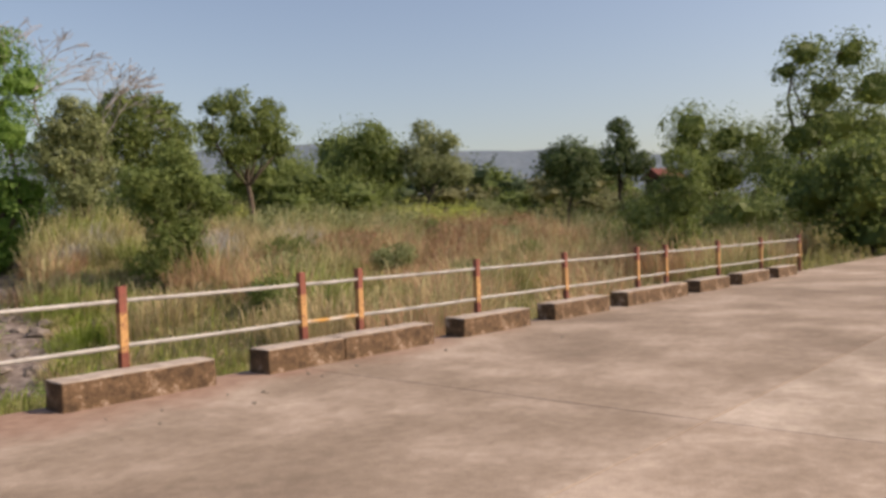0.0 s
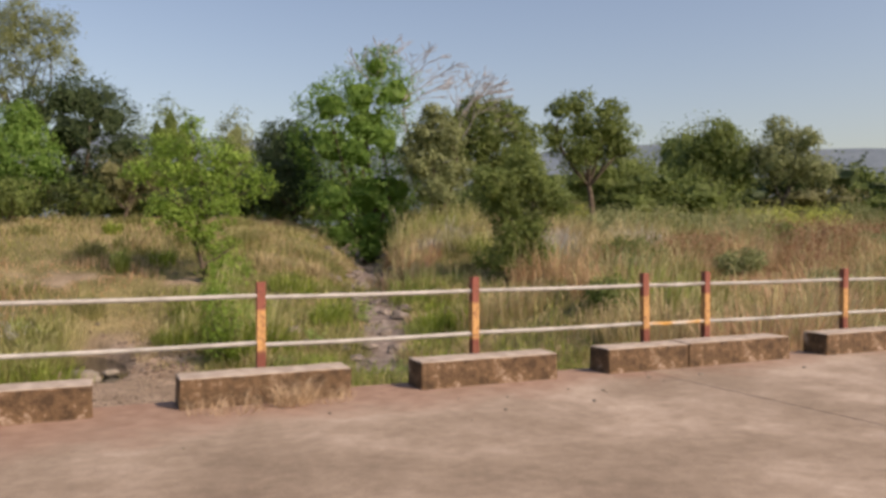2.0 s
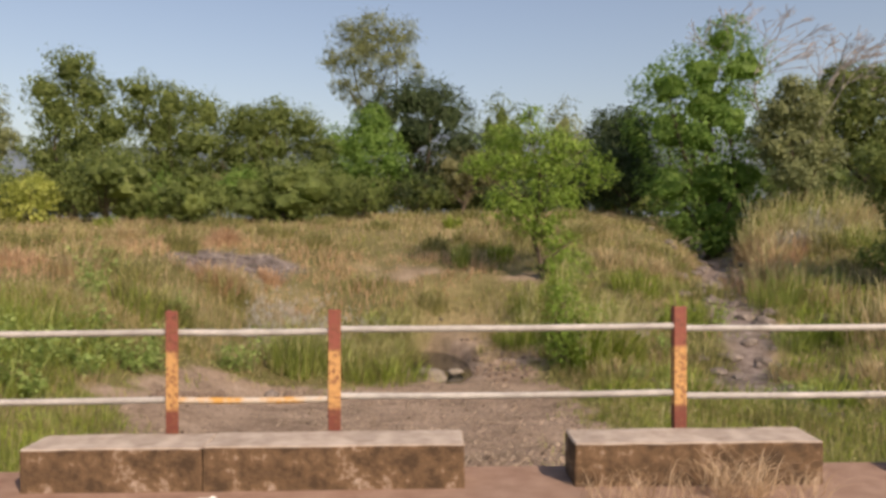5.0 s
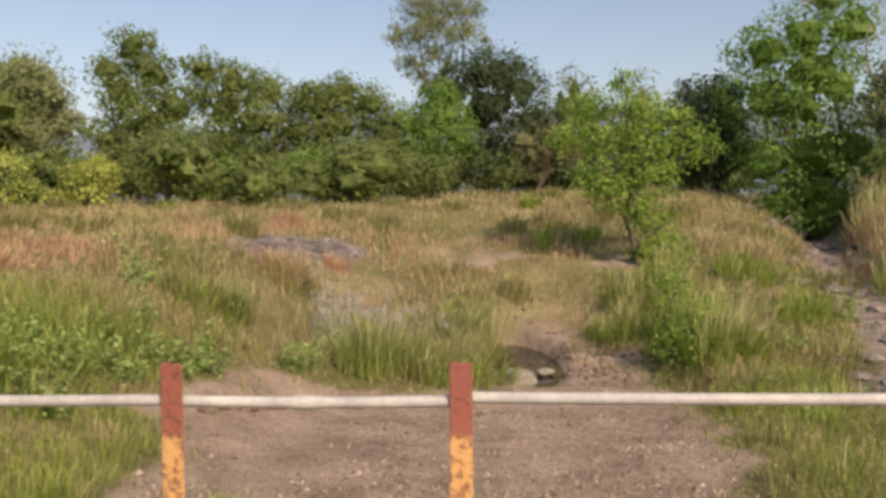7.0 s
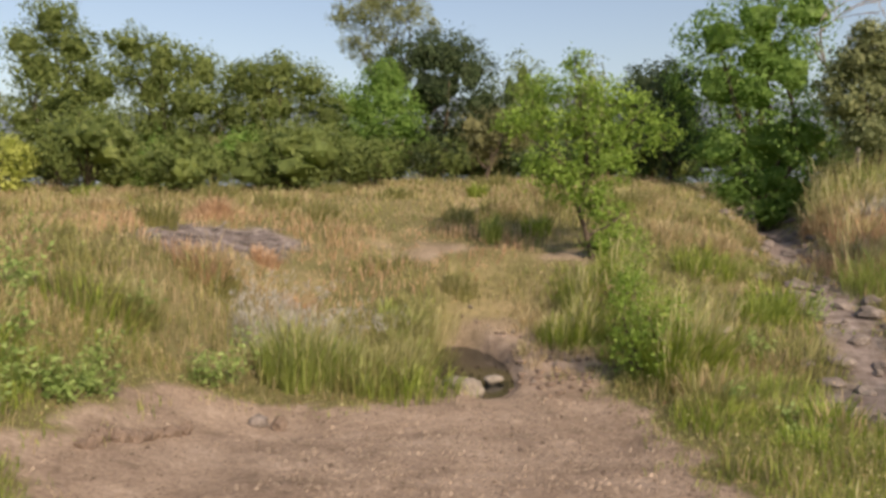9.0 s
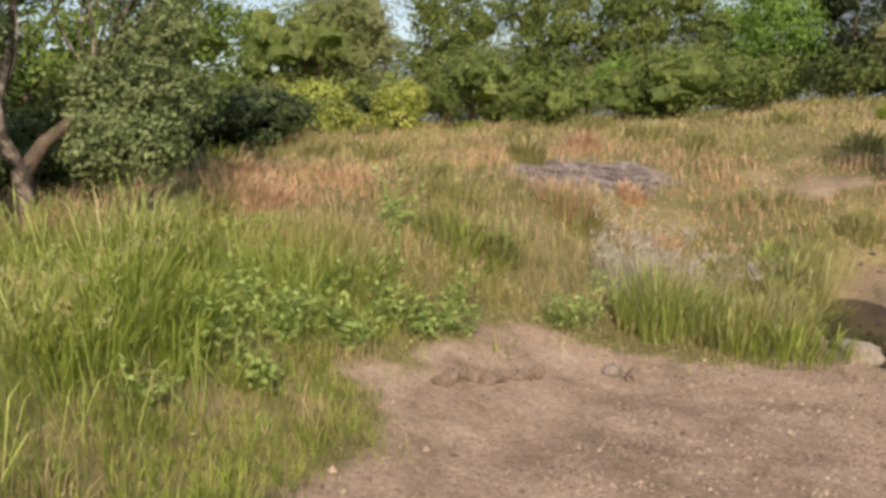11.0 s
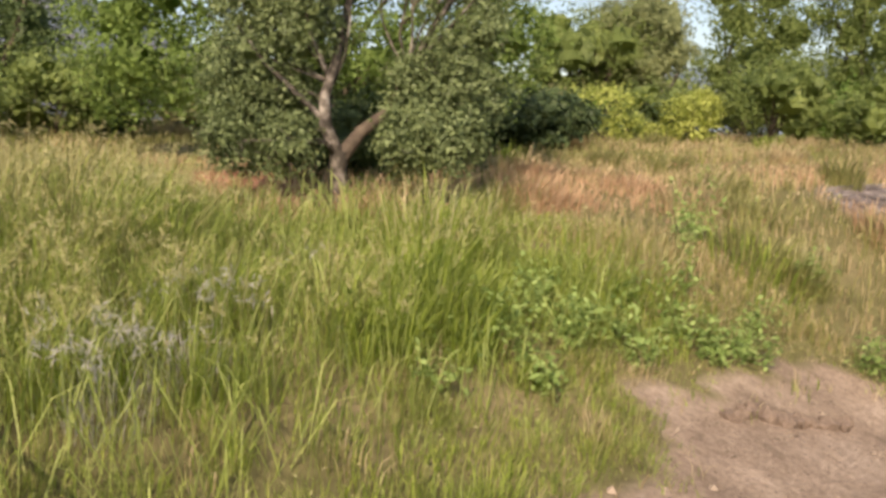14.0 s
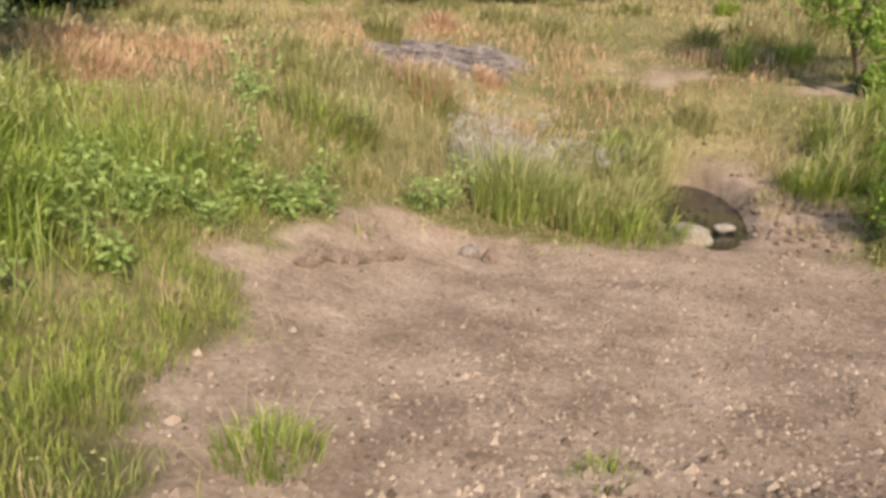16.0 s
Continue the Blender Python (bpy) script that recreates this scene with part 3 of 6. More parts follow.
def tree(name, label, category, x, y, tall, wide, leaf, foliage, bark, low=0.25, lobes=14, clumps=230, per=14, trunk=0.02, lean=0.0, deep=1.0, group="", limbs=None, wide_leaf=0.9, twigs=2, airy=0.0, fine=0.8, many=0.85, full=1.04):
    """A tree or bush: tapered trunk with limbs, and a crown of many small leaves. lobes: how many, or their places (x, y, z, radius)."""
    rs = np.random.default_rng(int(abs(x * 131 + y * 977 + tall * 17)) % 99991)
    zb = height(x, y) - 0.12
    root = empty(name, pose(x, y, zb), label, category, group)
    if isinstance(lobes, int):
        cb = tall * low
        lob, size = crown_lobes(rs, (lean, 0, (tall + cb) / 2), (wide * 0.54, wide * 0.54 * deep, (tall - cb) * 0.55), lobes)
    else:
        lob = np.array([q[:3] for q in lobes], dtype=float)
        size = np.array([(q[3], q[3], q[3] * 0.88) for q in lobes]) * full
        lob += rs.normal(size=lob.shape) * size * np.array([0.16, 0.16, 0.0])
        cb = max(0.3, (lob[:, 2] - size[:, 2]).min())
    r0 = max(0.035, tall * trunk)
    fork = (lean * 0.4, 0, max(cb * 0.8, tall * 0.12))
    chunks = [tube(branch(rs, (0, 0, -0.1), fork, 0.05), [r0 * (1.25 - 0.09 * k) for k in range(6)], 8)]
    for q, z in sorted(zip(lob.tolist(), size.tolist()), key=lambda c: -c[0][2])[: limbs or 9]:
        chunks.append(tube(branch(rs, fork, tuple(q), 0.10), [r0 * 0.62 * (1 - 0.155 * k) for k in range(6)], 6))
        for _ in range(twigs):
            j = np.array(q) + unit(rs, 1)[0] * np.array(z)
            chunks.append(tube(branch(rs, tuple(q), tuple(j), 0.12, 3), [r0 * 0.16, r0 * 0.12, r0 * 0.08, r0 * 0.04], 4))
    v, f = joined(chunks)
    part("trunk", mesh_of("trunk", v, f, bark, True), None, root)
    given = not isinstance(lobes, int)
    n = len(lob)
    if given:
        lob, size = billow(rs, lob, size)
    v, f = crown_leaves(rs, lob, size, leaf * fine * 1.3, int(clumps * per * many * (1.85 if given else (0.8 if name == "bush" else 1.0))), wide_leaf, airy=airy, inner=0 if airy > 0.6 else (8 if y > 60 else 24), solid=None if airy > 0.5 or (name == "bush" and tall < 2.6) else (n, 1 if given or (size.mean() > 0.8 and y < 60) else 0))
    part("crown", mesh_of("crown", v, f, foliage), None, root)
    return root


tree("tree", "green leafy tree in the tree line", "tree", 35.4, 42.6, 5.9, 7.2, 0.24, M_LEAF_MID, M_BARK, low=0.0, lobes=22, clumps=640, per=14, group="trees of the tree line")
tree("tree", "green leafy tree in the tree line", "tree", 76.5, 41.6, 8.7, 9.5, 0.24, M_LEAF_MID, M_BARK, low=0.0, lobes=22, clumps=640, per=14, group="trees of the tree line")
tree("tree", "green leafy tree in the tree line", "tree", 35.6, 1.4, 5.3, 6.3, 0.24, M_LEAF_MID, M_BARK, low=0.0, lobes=22, clumps=640, per=14, group="trees of the tree line")
tree("bush", "wide green bush before the trees", "bush", 37.9, 7.4, 3.8, 4.2, 0.16, M_LEAF_MID, M_BARK, low=0.0, lobes=16, clumps=400, per=18, group="bushes of the tree line")
tree("tree", "green leafy tree in the tree line", "tree", 35.2, 37.6, 4.5, 8.4, 0.24, M_LEAF_MID, M_BARK, low=0.0, lobes=22, clumps=640, per=14, group="trees of the tree line")
tree("tree", "green leafy tree in the tree line", "tree", 46.9, 46.0, 9.4, 9.1, 0.24, M_LEAF_MID, M_BARK, low=0.0, lobes=22, clumps=640, per=14, group="trees of the tree line")
tree("bush", "rounded olive-green bush at the field's edge", "bush", -12.9, 32.7, 2.9, 3.8, 0.15, M_LEAF_MID, M_BARK, low=0.0, lobes=12, clumps=340, per=18, limbs=8, group="bushes of the tree line")
tree("bush", "rounded olive-green bush at the field's edge", "bush", -5.1, 34.2, 2.3, 2.3, 0.15, M_LEAF_MID, M_BARK, low=0.0, lobes=12, clumps=340, per=18, limbs=8, group="bushes of the tree line")
tree("tree", "green leafy tree in the tree line", "tree", 4.6, 64.0, 9.2, 5.1, 0.24, M_LEAF_MID, M_BARK, low=0.0, lobes=22, clumps=640, per=14, group="trees of the tree line")
tree("tree", "pale grey-green tree with an open crown", "tree", 9.9, 63.2, 9.8, 4.0, 0.24, M_LEAF_PALE, M_BARK_PALE, low=0.05, lobes=16, clumps=330, per=18, group="trees of the tree line")
tree("tree", "dense dark green tree with a round crown", "tree", 11.2, 48.5, 7.3, 5.3, 0.23, M_LEAF_DARK, M_BARK, low=0.0, lobes=24, clumps=820, per=20, group="trees of the tree line")
tree("tree", "small olive tree on a bent trunk", "tree", -0.0, 36.2, 3.9, 3.3, 0.16, M_LEAF_OLIVE, M_BARK, low=0.28, lobes=12, clumps=230, per=12, trunk=0.03, lean=0.3, group="trees of the tree line")
tree("bush", "rounded olive-green bush at the field's edge", "bush", -17.4, 33.1, 3.9, 4.8, 0.15, M_LEAF_MID, M_BARK, low=0.0, lobes=12, clumps=340, per=18, limbs=8, group="bushes of the tree line")
tree("bush", "wide green bush before the trees", "bush", -9.3, 36.6, 3.7, 5.9, 0.16, M_LEAF_MID, M_BARK, low=0.0, lobes=16, clumps=400, per=18, group="bushes of the tree line")
tree("bush", "yellow-green flowering bush at the field's edge", "bush", -22.9, 29.1, 2.5, 4.2, 0.16, M_LEAF_YELLOW, M_BARK, low=0.02, lobes=14, clumps=420, per=14, group="bushes of the tree line")
tree("bush", "yellow-green flowering bush at the field's edge", "bush", -20.4, 31.9, 2.4, 2.9, 0.16, M_LEAF_YELLOW, M_BARK, low=0.02, lobes=14, clumps=420, per=14, group="bushes of the tree line")
tree("tree", "dense dark green tree with a round crown", "tree", -21.3, 21.4, 2.0, 4.8, 0.23, M_LEAF_DARK, M_BARK, low=0.0, lobes=24, clumps=820, per=20, group="trees of the tree line")
tree("bush", "wide green bush before the trees", "bush", -29.3, 9.9, 3.1, 6.4, 0.16, M_LEAF_MID, M_BARK, low=0.0, lobes=16, clumps=400, per=18, group="bushes of the tree line")
tree("bush", "rounded olive-green bush at the field's edge", "bush", -27.6, 5.1, 1.9, 2.9, 0.15, M_LEAF_MID, M_BARK, low=0.0, lobes=12, clumps=340, per=18, limbs=8, group="bushes of the tree line")
tree("tree", "green leafy tree in the tree line", "tree", -36.1, 2.9, 4.1, 10.0, 0.2, M_LEAF_MID, M_BARK, low=0.0, lobes=22, clumps=700, per=14, group="trees of the tree line")
tree("bush", "rounded olive-green bush at the field's edge", "bush", -21.8, 22.6, 2.2, 3.8, 0.15, M_LEAF_MID, M_BARK, low=0.0, lobes=12, clumps=340, per=18, limbs=8, group="bushes of the tree line")
tree("tree", "green leafy tree in the tree line", "tree", -33.5, 41.4, 8.2, 8.3, 0.24, M_LEAF_MID, M_BARK, low=0.0, lobes=22, clumps=640, per=14, group="trees of the tree line")
tree("tree", "pale grey-green tree with an open crown", "tree", -34.4, 50.5, 10.2, 5.5, 0.24, M_LEAF_PALE, M_BARK_PALE, low=0.05, lobes=16, clumps=330, per=18, group="trees of the tree line")
# trees with a shape of their own: lobes as (x, y, z, radius) over the foot
tree("tree", "tall bright green tree with a pointed top, drooping to the ground", "tree", 12.4, 34.6, 12.2, 0, 0.17, M_LEAF_BRIGHT, M_BARK, lobes=[(0.8, -0.1, 11.1, 1.1), (-0.2, 0.2, 9.5, 1.6), (1.3, -0.3, 9.6, 1.3), (-1.6, 0.6, 8.8, 1.3), (-0.2, 0.2, 7.9, 1.7), (-1.9, 0.7, 6.8, 1.7), (1.3, -0.3, 7.1, 1.6), (-0.5, 0.2, 6.2, 1.7), (0.1, 0, 3.9, 2.4), (-1.8, 0.6, 3.9, 1.6), (1.6, -0.4, 4.3, 1.5), (-0.2, 0.1, 2.4, 1.4), (-1.3, 0.4, 1.7, 1.3), (1.2, -0.3, 1.8, 1.3), (0.2, 0.0, 1.0, 1.2)], group="trees of the tree line", full=1.2, clumps=1500, per=12)
tree("tree", "dark olive tree beside the bright green one", "tree", 9.4, 38.7, 6.5, 0, 0.17, M_LEAF_DARK, M_BARK, lobes=[(0.3, -0, 5, 1.3), (-0.7, 0.3, 3.6, 1.4), (0.1, -0, 2, 1.9), (-1.2, 0.4, 2.3, 1.5)], group="trees of the tree line", clumps=600, per=12)
tree("tree", "dense dark green tree with a domed crown", "tree", -2.5, 44.5, 9, 0, 0.18, M_LEAF_DARK, M_BARK, lobes=[(-0.6, 0.3, 7.4, 1.6), (0.9, -0.2, 7.2, 1.7), (-2.1, 0.7, 6.5, 1.5), (2.3, -0.6, 6.2, 1.5), (-0.3, 0.2, 5.3, 2.5), (2.4, -0.7, 4.4, 1.6), (1.6, -0.4, 2.8, 1.8), (-0.6, 0.2, 2.5, 1.7), (0.4, -0.1, 1.4, 1.4)], group="trees of the tree line", clumps=1300, per=12, full=1.14)
tree("tree", "fresh green leafy tree before the dark domed one", "tree", -5.5, 42.3, 7, 0, 0.18, M_LEAF_BRIGHT, M_BARK, lobes=[(-0.2, 0.1, 5.6, 1.1), (0.8, -0.2, 4.5, 1.4), (-0.8, 0.3, 4.2, 1.4), (1.4, -0.4, 3.2, 1.3), (-0.2, 0.1, 2.8, 1.7), (-1.3, 0.4, 2.3, 1.3)], group="trees of the tree line", clumps=800, per=12, full=1.14)
tree("tree", "tall pale tree with an airy crown over the others", "tree", -7, 69, 18.5, 0, 0.2, M_LEAF_PALE, M_BARK_PALE, lobes=[(-2.4, 0.9, 17.2, 1.7), (0.3, 0, 17.7, 1.7), (2.2, -0.6, 16.4, 1.7), (-3.4, 1.2, 14.9, 1.3), (-0.7, 0.3, 14.6, 2), (2.2, -0.6, 14.4, 1.5), (-1.7, 0.6, 12.3, 1.4), (3.9, -1.1, 13.6, 0.9), (0.5, -0.1, 12.6, 1.3), (-1, 0.4, 10.6, 1)], group="trees of the tree line", clumps=900, per=12, airy=0.7, trunk=0.011, twigs=5, limbs=10, full=1.15)
tree("tree", "thin-crowned green tree with gaps", "tree", 28.8, 36.8, 9.5, 0, 0.2, M_LEAF_MID, M_BARK, lobes=[(-0.5, 0.3, 8.6, 1), (-1.9, 0.7, 8.1, 0.7), (1.3, -0.3, 8.1, 0.9), (-0.3, 0.2, 7.2, 1.2), (-2.4, 0.9, 6.3, 1), (1.5, -0.3, 6.8, 1.2), (0.6, -0.1, 5.7, 1.3), (-1, 0.4, 5.3, 1.2), (2.2, -0.6, 5.7, 0.9)], group="trees of the tree line", clumps=560, per=12, airy=0.4, full=1.2)
tree("tree", "green broad-leaved tree beside the leafless one", "tree", 20.5, 34.2, 8.5, 0, 0.2, M_LEAF_MID, M_BARK, lobes=[(-1.1, 0.4, 7.5, 0.9), (0.7, -0.1, 7, 1.1), (-1.9, 0.6, 6.4, 1), (-0.5, 0.2, 5.9, 1.5), (1.3, -0.3, 5.5, 1.1), (-0.1, 0.1, 4.1, 1.5), (1.4, -0.4, 4, 1.3), (-1.9, 0.6, 4.7, 1.3)], group="trees of the tree line", clumps=900, per=12, full=1.14)
tree("bush", "rounded olive-green bush on the stream bank", "bush", 12.7, 17.8, 5, 0, 0.13, M_LEAF_MID, M_BARK, lobes=[(0.2, -0.1, 4.1, 0.8), (-0.8, 0.2, 3.4, 0.9), (0.9, -0.3, 3.3, 0.8), (1.5, -0.5, 2.9, 0.6), (-0, -0, 2.7, 1), (0.5, -0.2, 1.9, 0.8), (-0.3, 0.1, 1.6, 0.7), (0.5, -0.1, 1.0, 0.7), (-0.4, 0.1, 0.8, 0.7)], group="bushes of the tree line", clumps=800, per=12, limbs=6, trunk=0.013, airy=0.15)
tree("tree", "dull half-dry tree under the leafless one", "tree", 15, 30.7, 7.2, 0, 0.17, M_LEAF_PALE, M_BARK, lobes=[(0, 0, 6.4, 0.8), (-0.8, 0.3, 5.4, 1), (0.5, -0.1, 5.1, 1.2), (-0.5, 0.2, 3.8, 1.2), (0.9, -0.3, 3.5, 1.1), (-0.1, 0, 2.3, 1.1)], group="trees of the tree line", clumps=620, per=12, airy=0.3)
tree("tree", "green feathery tree with an arching top", "tree", -21.4, 39.1, 10, 0, 0.18, M_LEAF_MID, M_BARK, lobes=[(-0.7, 0.3, 8.7, 1.2), (-1.9, 0.2, 7.5, 1.1), (0.7, 0.4, 7.3, 1.3), (-0.7, 0.2, 6.3, 1.5), (1.6, 0.4, 5.5, 1.5), (-0.3, 0.2, 4.4, 1.8), (-1.8, 0.1, 3.7, 1.4), (1.6, 0.3, 3.2, 1.7), (-0.6, 0.1, 2.1, 1.5)], group="trees of the tree line", clumps=1050, per=12, airy=0.15, full=1.14)
tree("tree", "green feathery tree in the tree line", "tree", -16.2, 41.4, 9, 0, 0.18, M_LEAF_MID, M_BARK, lobes=[(-2.2, 0.2, 7.8, 1.1), (-0.6, 0.3, 7, 1.4), (-1.9, 0.2, 5.7, 1.6), (1.1, 0.4, 6.5, 1.3), (2.7, 0.5, 5.8, 1.1), (0.4, 0.3, 4.7, 1.8), (-1.6, 0.1, 3.5, 1.6), (2.3, 0.4, 4.1, 1.4), (0.4, 0.2, 2.6, 1.5)], group="trees of the tree line", clumps=1050, per=12, airy=0.15, full=1.14)
tree("tree", "green feathery tree in the tree line", "tree", -10.5, 40.8, 8, 0, 0.18, M_LEAF_MID, M_BARK, lobes=[(-0.1, 0.3, 6.5, 1), (-1.4, 0.2, 5.6, 1.3), (1.3, 0.4, 5.7, 1.2), (0, 0.2, 4.5, 1.6), (2.2, 0.4, 4.1, 1.2), (-1.5, 0.1, 3.4, 1.4), (1, 0.2, 2.7, 1.4)], group="trees of the tree line", clumps=850, per=12, airy=0.1, full=1.14)
tree("tree", "pale green feathery tree in the tree line", "tree", -31.6, 43.4, 9, 0, 0.19, M_LEAF_PALE, M_BARK, lobes=[(0.8, 0.4, 7.7, 1.4), (-1.6, 0.3, 7.4, 1.6), (2.3, 0.5, 6.3, 1.3), (0.1, 0.3, 5.7, 1.7), (1.8, 0.4, 4.2, 1.6), (-2, 0.1, 4.3, 1.7), (3.5, 0.5, 4.9, 1.2)], group="trees of the tree line", clumps=850, per=12, airy=0.35)
tree("tree", "large fresh green feathery tree behind the spreading one", "tree", -20, 11.4, 9.5, 0, 0.125, M_LEAF_FEATHER, M_BARK, wide_leaf=1.0, lobes=[(-2.7, -3.3, 5.1, 0.9), (-2.8, -3.5, 3.8, 1), (-2, -2.5, 6.2, 1), (-2, -2.5, 4.6, 1.1), (-0.9, -1.1, 6.7, 1.1), (-0.6, -0.8, 5.3, 1.1), (0.4, 0.4, 6.7, 1.2), (0.5, 0.6, 5, 1.2), (1.5, 1.8, 6.6, 1.1), (1.7, 2, 5.1, 1.1), (2.6, 3.1, 6.5, 1.1), (2.8, 3.4, 4.8, 1.1), (3.2, 3.9, 3.4, 1.1), (-2.2, -2.8, 2.7, 1.2), (-1.2, -1.5, 2.7, 1.2), (2.5, 3, 2.6, 1.2), (-0.1, -0.2, 8, 1.2), (1.2, 1.4, 8.2, 1.2), (0.2, 0.2, 2.7, 1.2), (1.3, 1.6, 2.8, 1.2)], group="trees of the tree line", clumps=3600, per=12, limbs=12, trunk=0.016, full=1.28)
tree("tree", "tall dark green tree with stepped branches", "tree", -34.7, 7.7, 10.5, 0, 0.15, M_LEAF_DEEP, M_BARK, lobes=[(-0.3, -0.4, 8.8, 1.2), (-0.8, -0.9, 7.7, 1.4), (0.2, 0.2, 7.3, 1.3), (-0.3, -0.4, 6, 1.8), (0.7, 0.9, 5.6, 1.1), (-0.7, -0.8, 4.2, 1.8), (0.6, 0.7, 4.1, 1.5), (-0.1, -0.1, 2.5, 1.9), (1.1, 1.4, 2.8, 1), (-1.2, -1.5, 2.5, 1.7)], group="trees of the tree line", clumps=1500, per=12, full=1.25)
tree("tree", "large green tree beside the road bend", "tree", 48.2, 6.3, 11.5, 0, 0.19, M_LEAF_MID, M_BARK, lobes=[(-0.7, 1, 11.8, 1.1), (1, -0.9, 11.7, 1.2), (-1.5, 1.8, 10.9, 0.7), (-0.1, 0.3, 9.5, 1.5), (1.5, -1.5, 9.5, 1.6), (0.3, -0.2, 7.5, 2), (1.9, -2, 7, 2), (-1.2, 1.4, 6.9, 1.6), (0.6, -0.6, 4.6, 2.3), (-1.6, 1.8, 4.6, 1.7), (-0.6, 0.7, 2.5, 1.5), (1.6, -1.8, 2.6, 1.8)], group="trees of the tree line", clumps=1100, per=12, full=1.34)
tree("tree", "wide green leafy tree beside the house", "tree", 53.3, 15.5, 8.5, 0, 0.2, M_LEAF_MID, M_BARK, lobes=[(-0.5, 0.7, 8.6, 1.6), (0.9, -0.7, 7.7, 1.7), (-1.5, 1.8, 7.2, 1.4), (2.1, -2.1, 7.4, 1.4), (2.5, -2.6, 5.7, 1.6), (-0, 0.2, 5.9, 2), (1.3, -1.3, 5, 2), (-0.9, 1.1, 4.3, 1.6)], group="trees of the tree line", clumps=700, per=12, full=1.25)
tree("bush", "thin olive bush with bare twigs", "bush", 26.8, 6.1, 4.6, 0, 0.13, M_LEAF_MID, M_BARK, lobes=[(0.4, -0.3, 4.2, 0.8), (-0.2, 0.3, 3.2, 0.8), (0.6, -0.5, 3.3, 0.8), (0, 0, 2.3, 0.8), (-0.6, 0.7, 2.3, 0.6), (0.2, -0.2, 1.7, 0.6)], group="bushes of the tree line", clumps=330, per=12, airy=0.7, limbs=6, trunk=0.012)
tree("tree", "slim green tree near the house", "tree", 52.3, 22.6, 7.5, 0, 0.22, M_LEAF_DEEP, M_BARK, lobes=[(0.3, -0.1, 8.4, 0.9), (0.5, -0.3, 7, 1.2), (-0, 0.2, 5.6, 1.5), (1, -0.9, 5.3, 1.3)], group="trees of the tree line", clumps=320, per=12)
tree("tree", "low dark green tree beyond the dry grass", "tree", 48, 24.4, 6, 0, 0.22, M_LEAF_DEEP, M_BARK, lobes=[(0.3, -0.1, 6, 1.6), (-0.4, 0.6, 5.2, 1.4), (1.2, -1.2, 5.3, 1.4), (0.4, -0.3, 4.3, 1.4)], group="trees of the tree line", clumps=400, per=12)
tree("tree", "round green tree beyond the dry grass", "tree", 43.1, 41.8, 8.5, 0, 0.24, M_LEAF_MID, M_BARK, lobes=[(0.4, -0.2, 7.6, 1.6), (-0.5, 0.7, 6.3, 1.6), (1.1, -1, 6.2, 1.7), (0.3, -0.1, 4.8, 2), (-1, 1.3, 4.6, 1.6), (1.8, -1.9, 4.5, 1.5)], group="trees of the tree line", clumps=560, per=12)
tree("tree", "pale grey-green tree with an open crown", "tree", 47, 37.5, 8, 0, 0.24, M_LEAF_PALE, M_BARK_PALE, lobes=[(0.1, 0.1, 7.4, 1.4), (1, -1, 6.9, 1.4), (-0.7, 1, 6, 1.3), (0.3, -0.2, 5.3, 1.9), (1.4, -1.5, 4.7, 1.6)], group="trees of the tree line", clumps=420, per=12, airy=0.3)
# filler of the tree line behind, lower and further off
rng = random.Random(31)
for k in range(58):
    az, r = -64 + 128 * k / 57 + rng.uniform(-1, 1), rng.uniform(72, 108)
    x, y = r * math.sin(radians(az)), r * math.cos(radians(az))
    if y < 8:
        continue
    tree("tree", "green leafy tree far behind the field", "tree", round(x, 1), round(y, 1), rng.uniform(5.2, 7.2), rng.uniform(8, 12), 0.46, rng.choice((M_LEAF_MID, M_LEAF_OLIVE, M_LEAF_DARK, M_LEAF_MID)), M_BARK, low=0.0, lobes=11, clumps=140, per=9, group="far trees")

for k in range(24):
    az, r = 36 + 44 * k / 23 + rng.uniform(-1, 1), rng.uniform(62, 78)
    x, y = r * math.sin(radians(az)), r * math.cos(radians(az))
    tree("bush", "green bush far behind the dry grass", "bush", round(x, 1), round(y, 1), rng.uniform(2.4, 4.2), rng.uniform(6, 9), 0.3, rng.choice((M_LEAF_MID, M_LEAF_OLIVE, M_LEAF_PALE)), M_BARK, low=0.0, lobes=9, clumps=120, per=10, group="far bushes", limbs=4)
# undergrowth along the foot of the tree line
for k in range(44):
    az = -68 + 92 * k / 43 + rng.uniform(-1, 1)
    r = 39 + rng.uniform(-1, 7) - 8 * smooth(-35, -62, az)
    x, y = -2 + r * math.sin(radians(az)), r * math.cos(radians(az))
    if abs(x - lerp_table(STREAM, y)) < 3:
        continue
    tree("bush", "green undergrowth bush at the foot of the trees", "bush", round(x, 1), round(y, 1), rng.uniform(1.8, 3.6), rng.uniform(3.5, 5.5), 0.17, rng.choice((M_LEAF_MID, M_LEAF_MID, M_LEAF_DARK, M_LEAF_OLIVE, M_LEAF_BRIGHT)), M_BARK, low=0.0, lobes=12, clumps=210, per=15, group="undergrowth bushes", limbs=4)
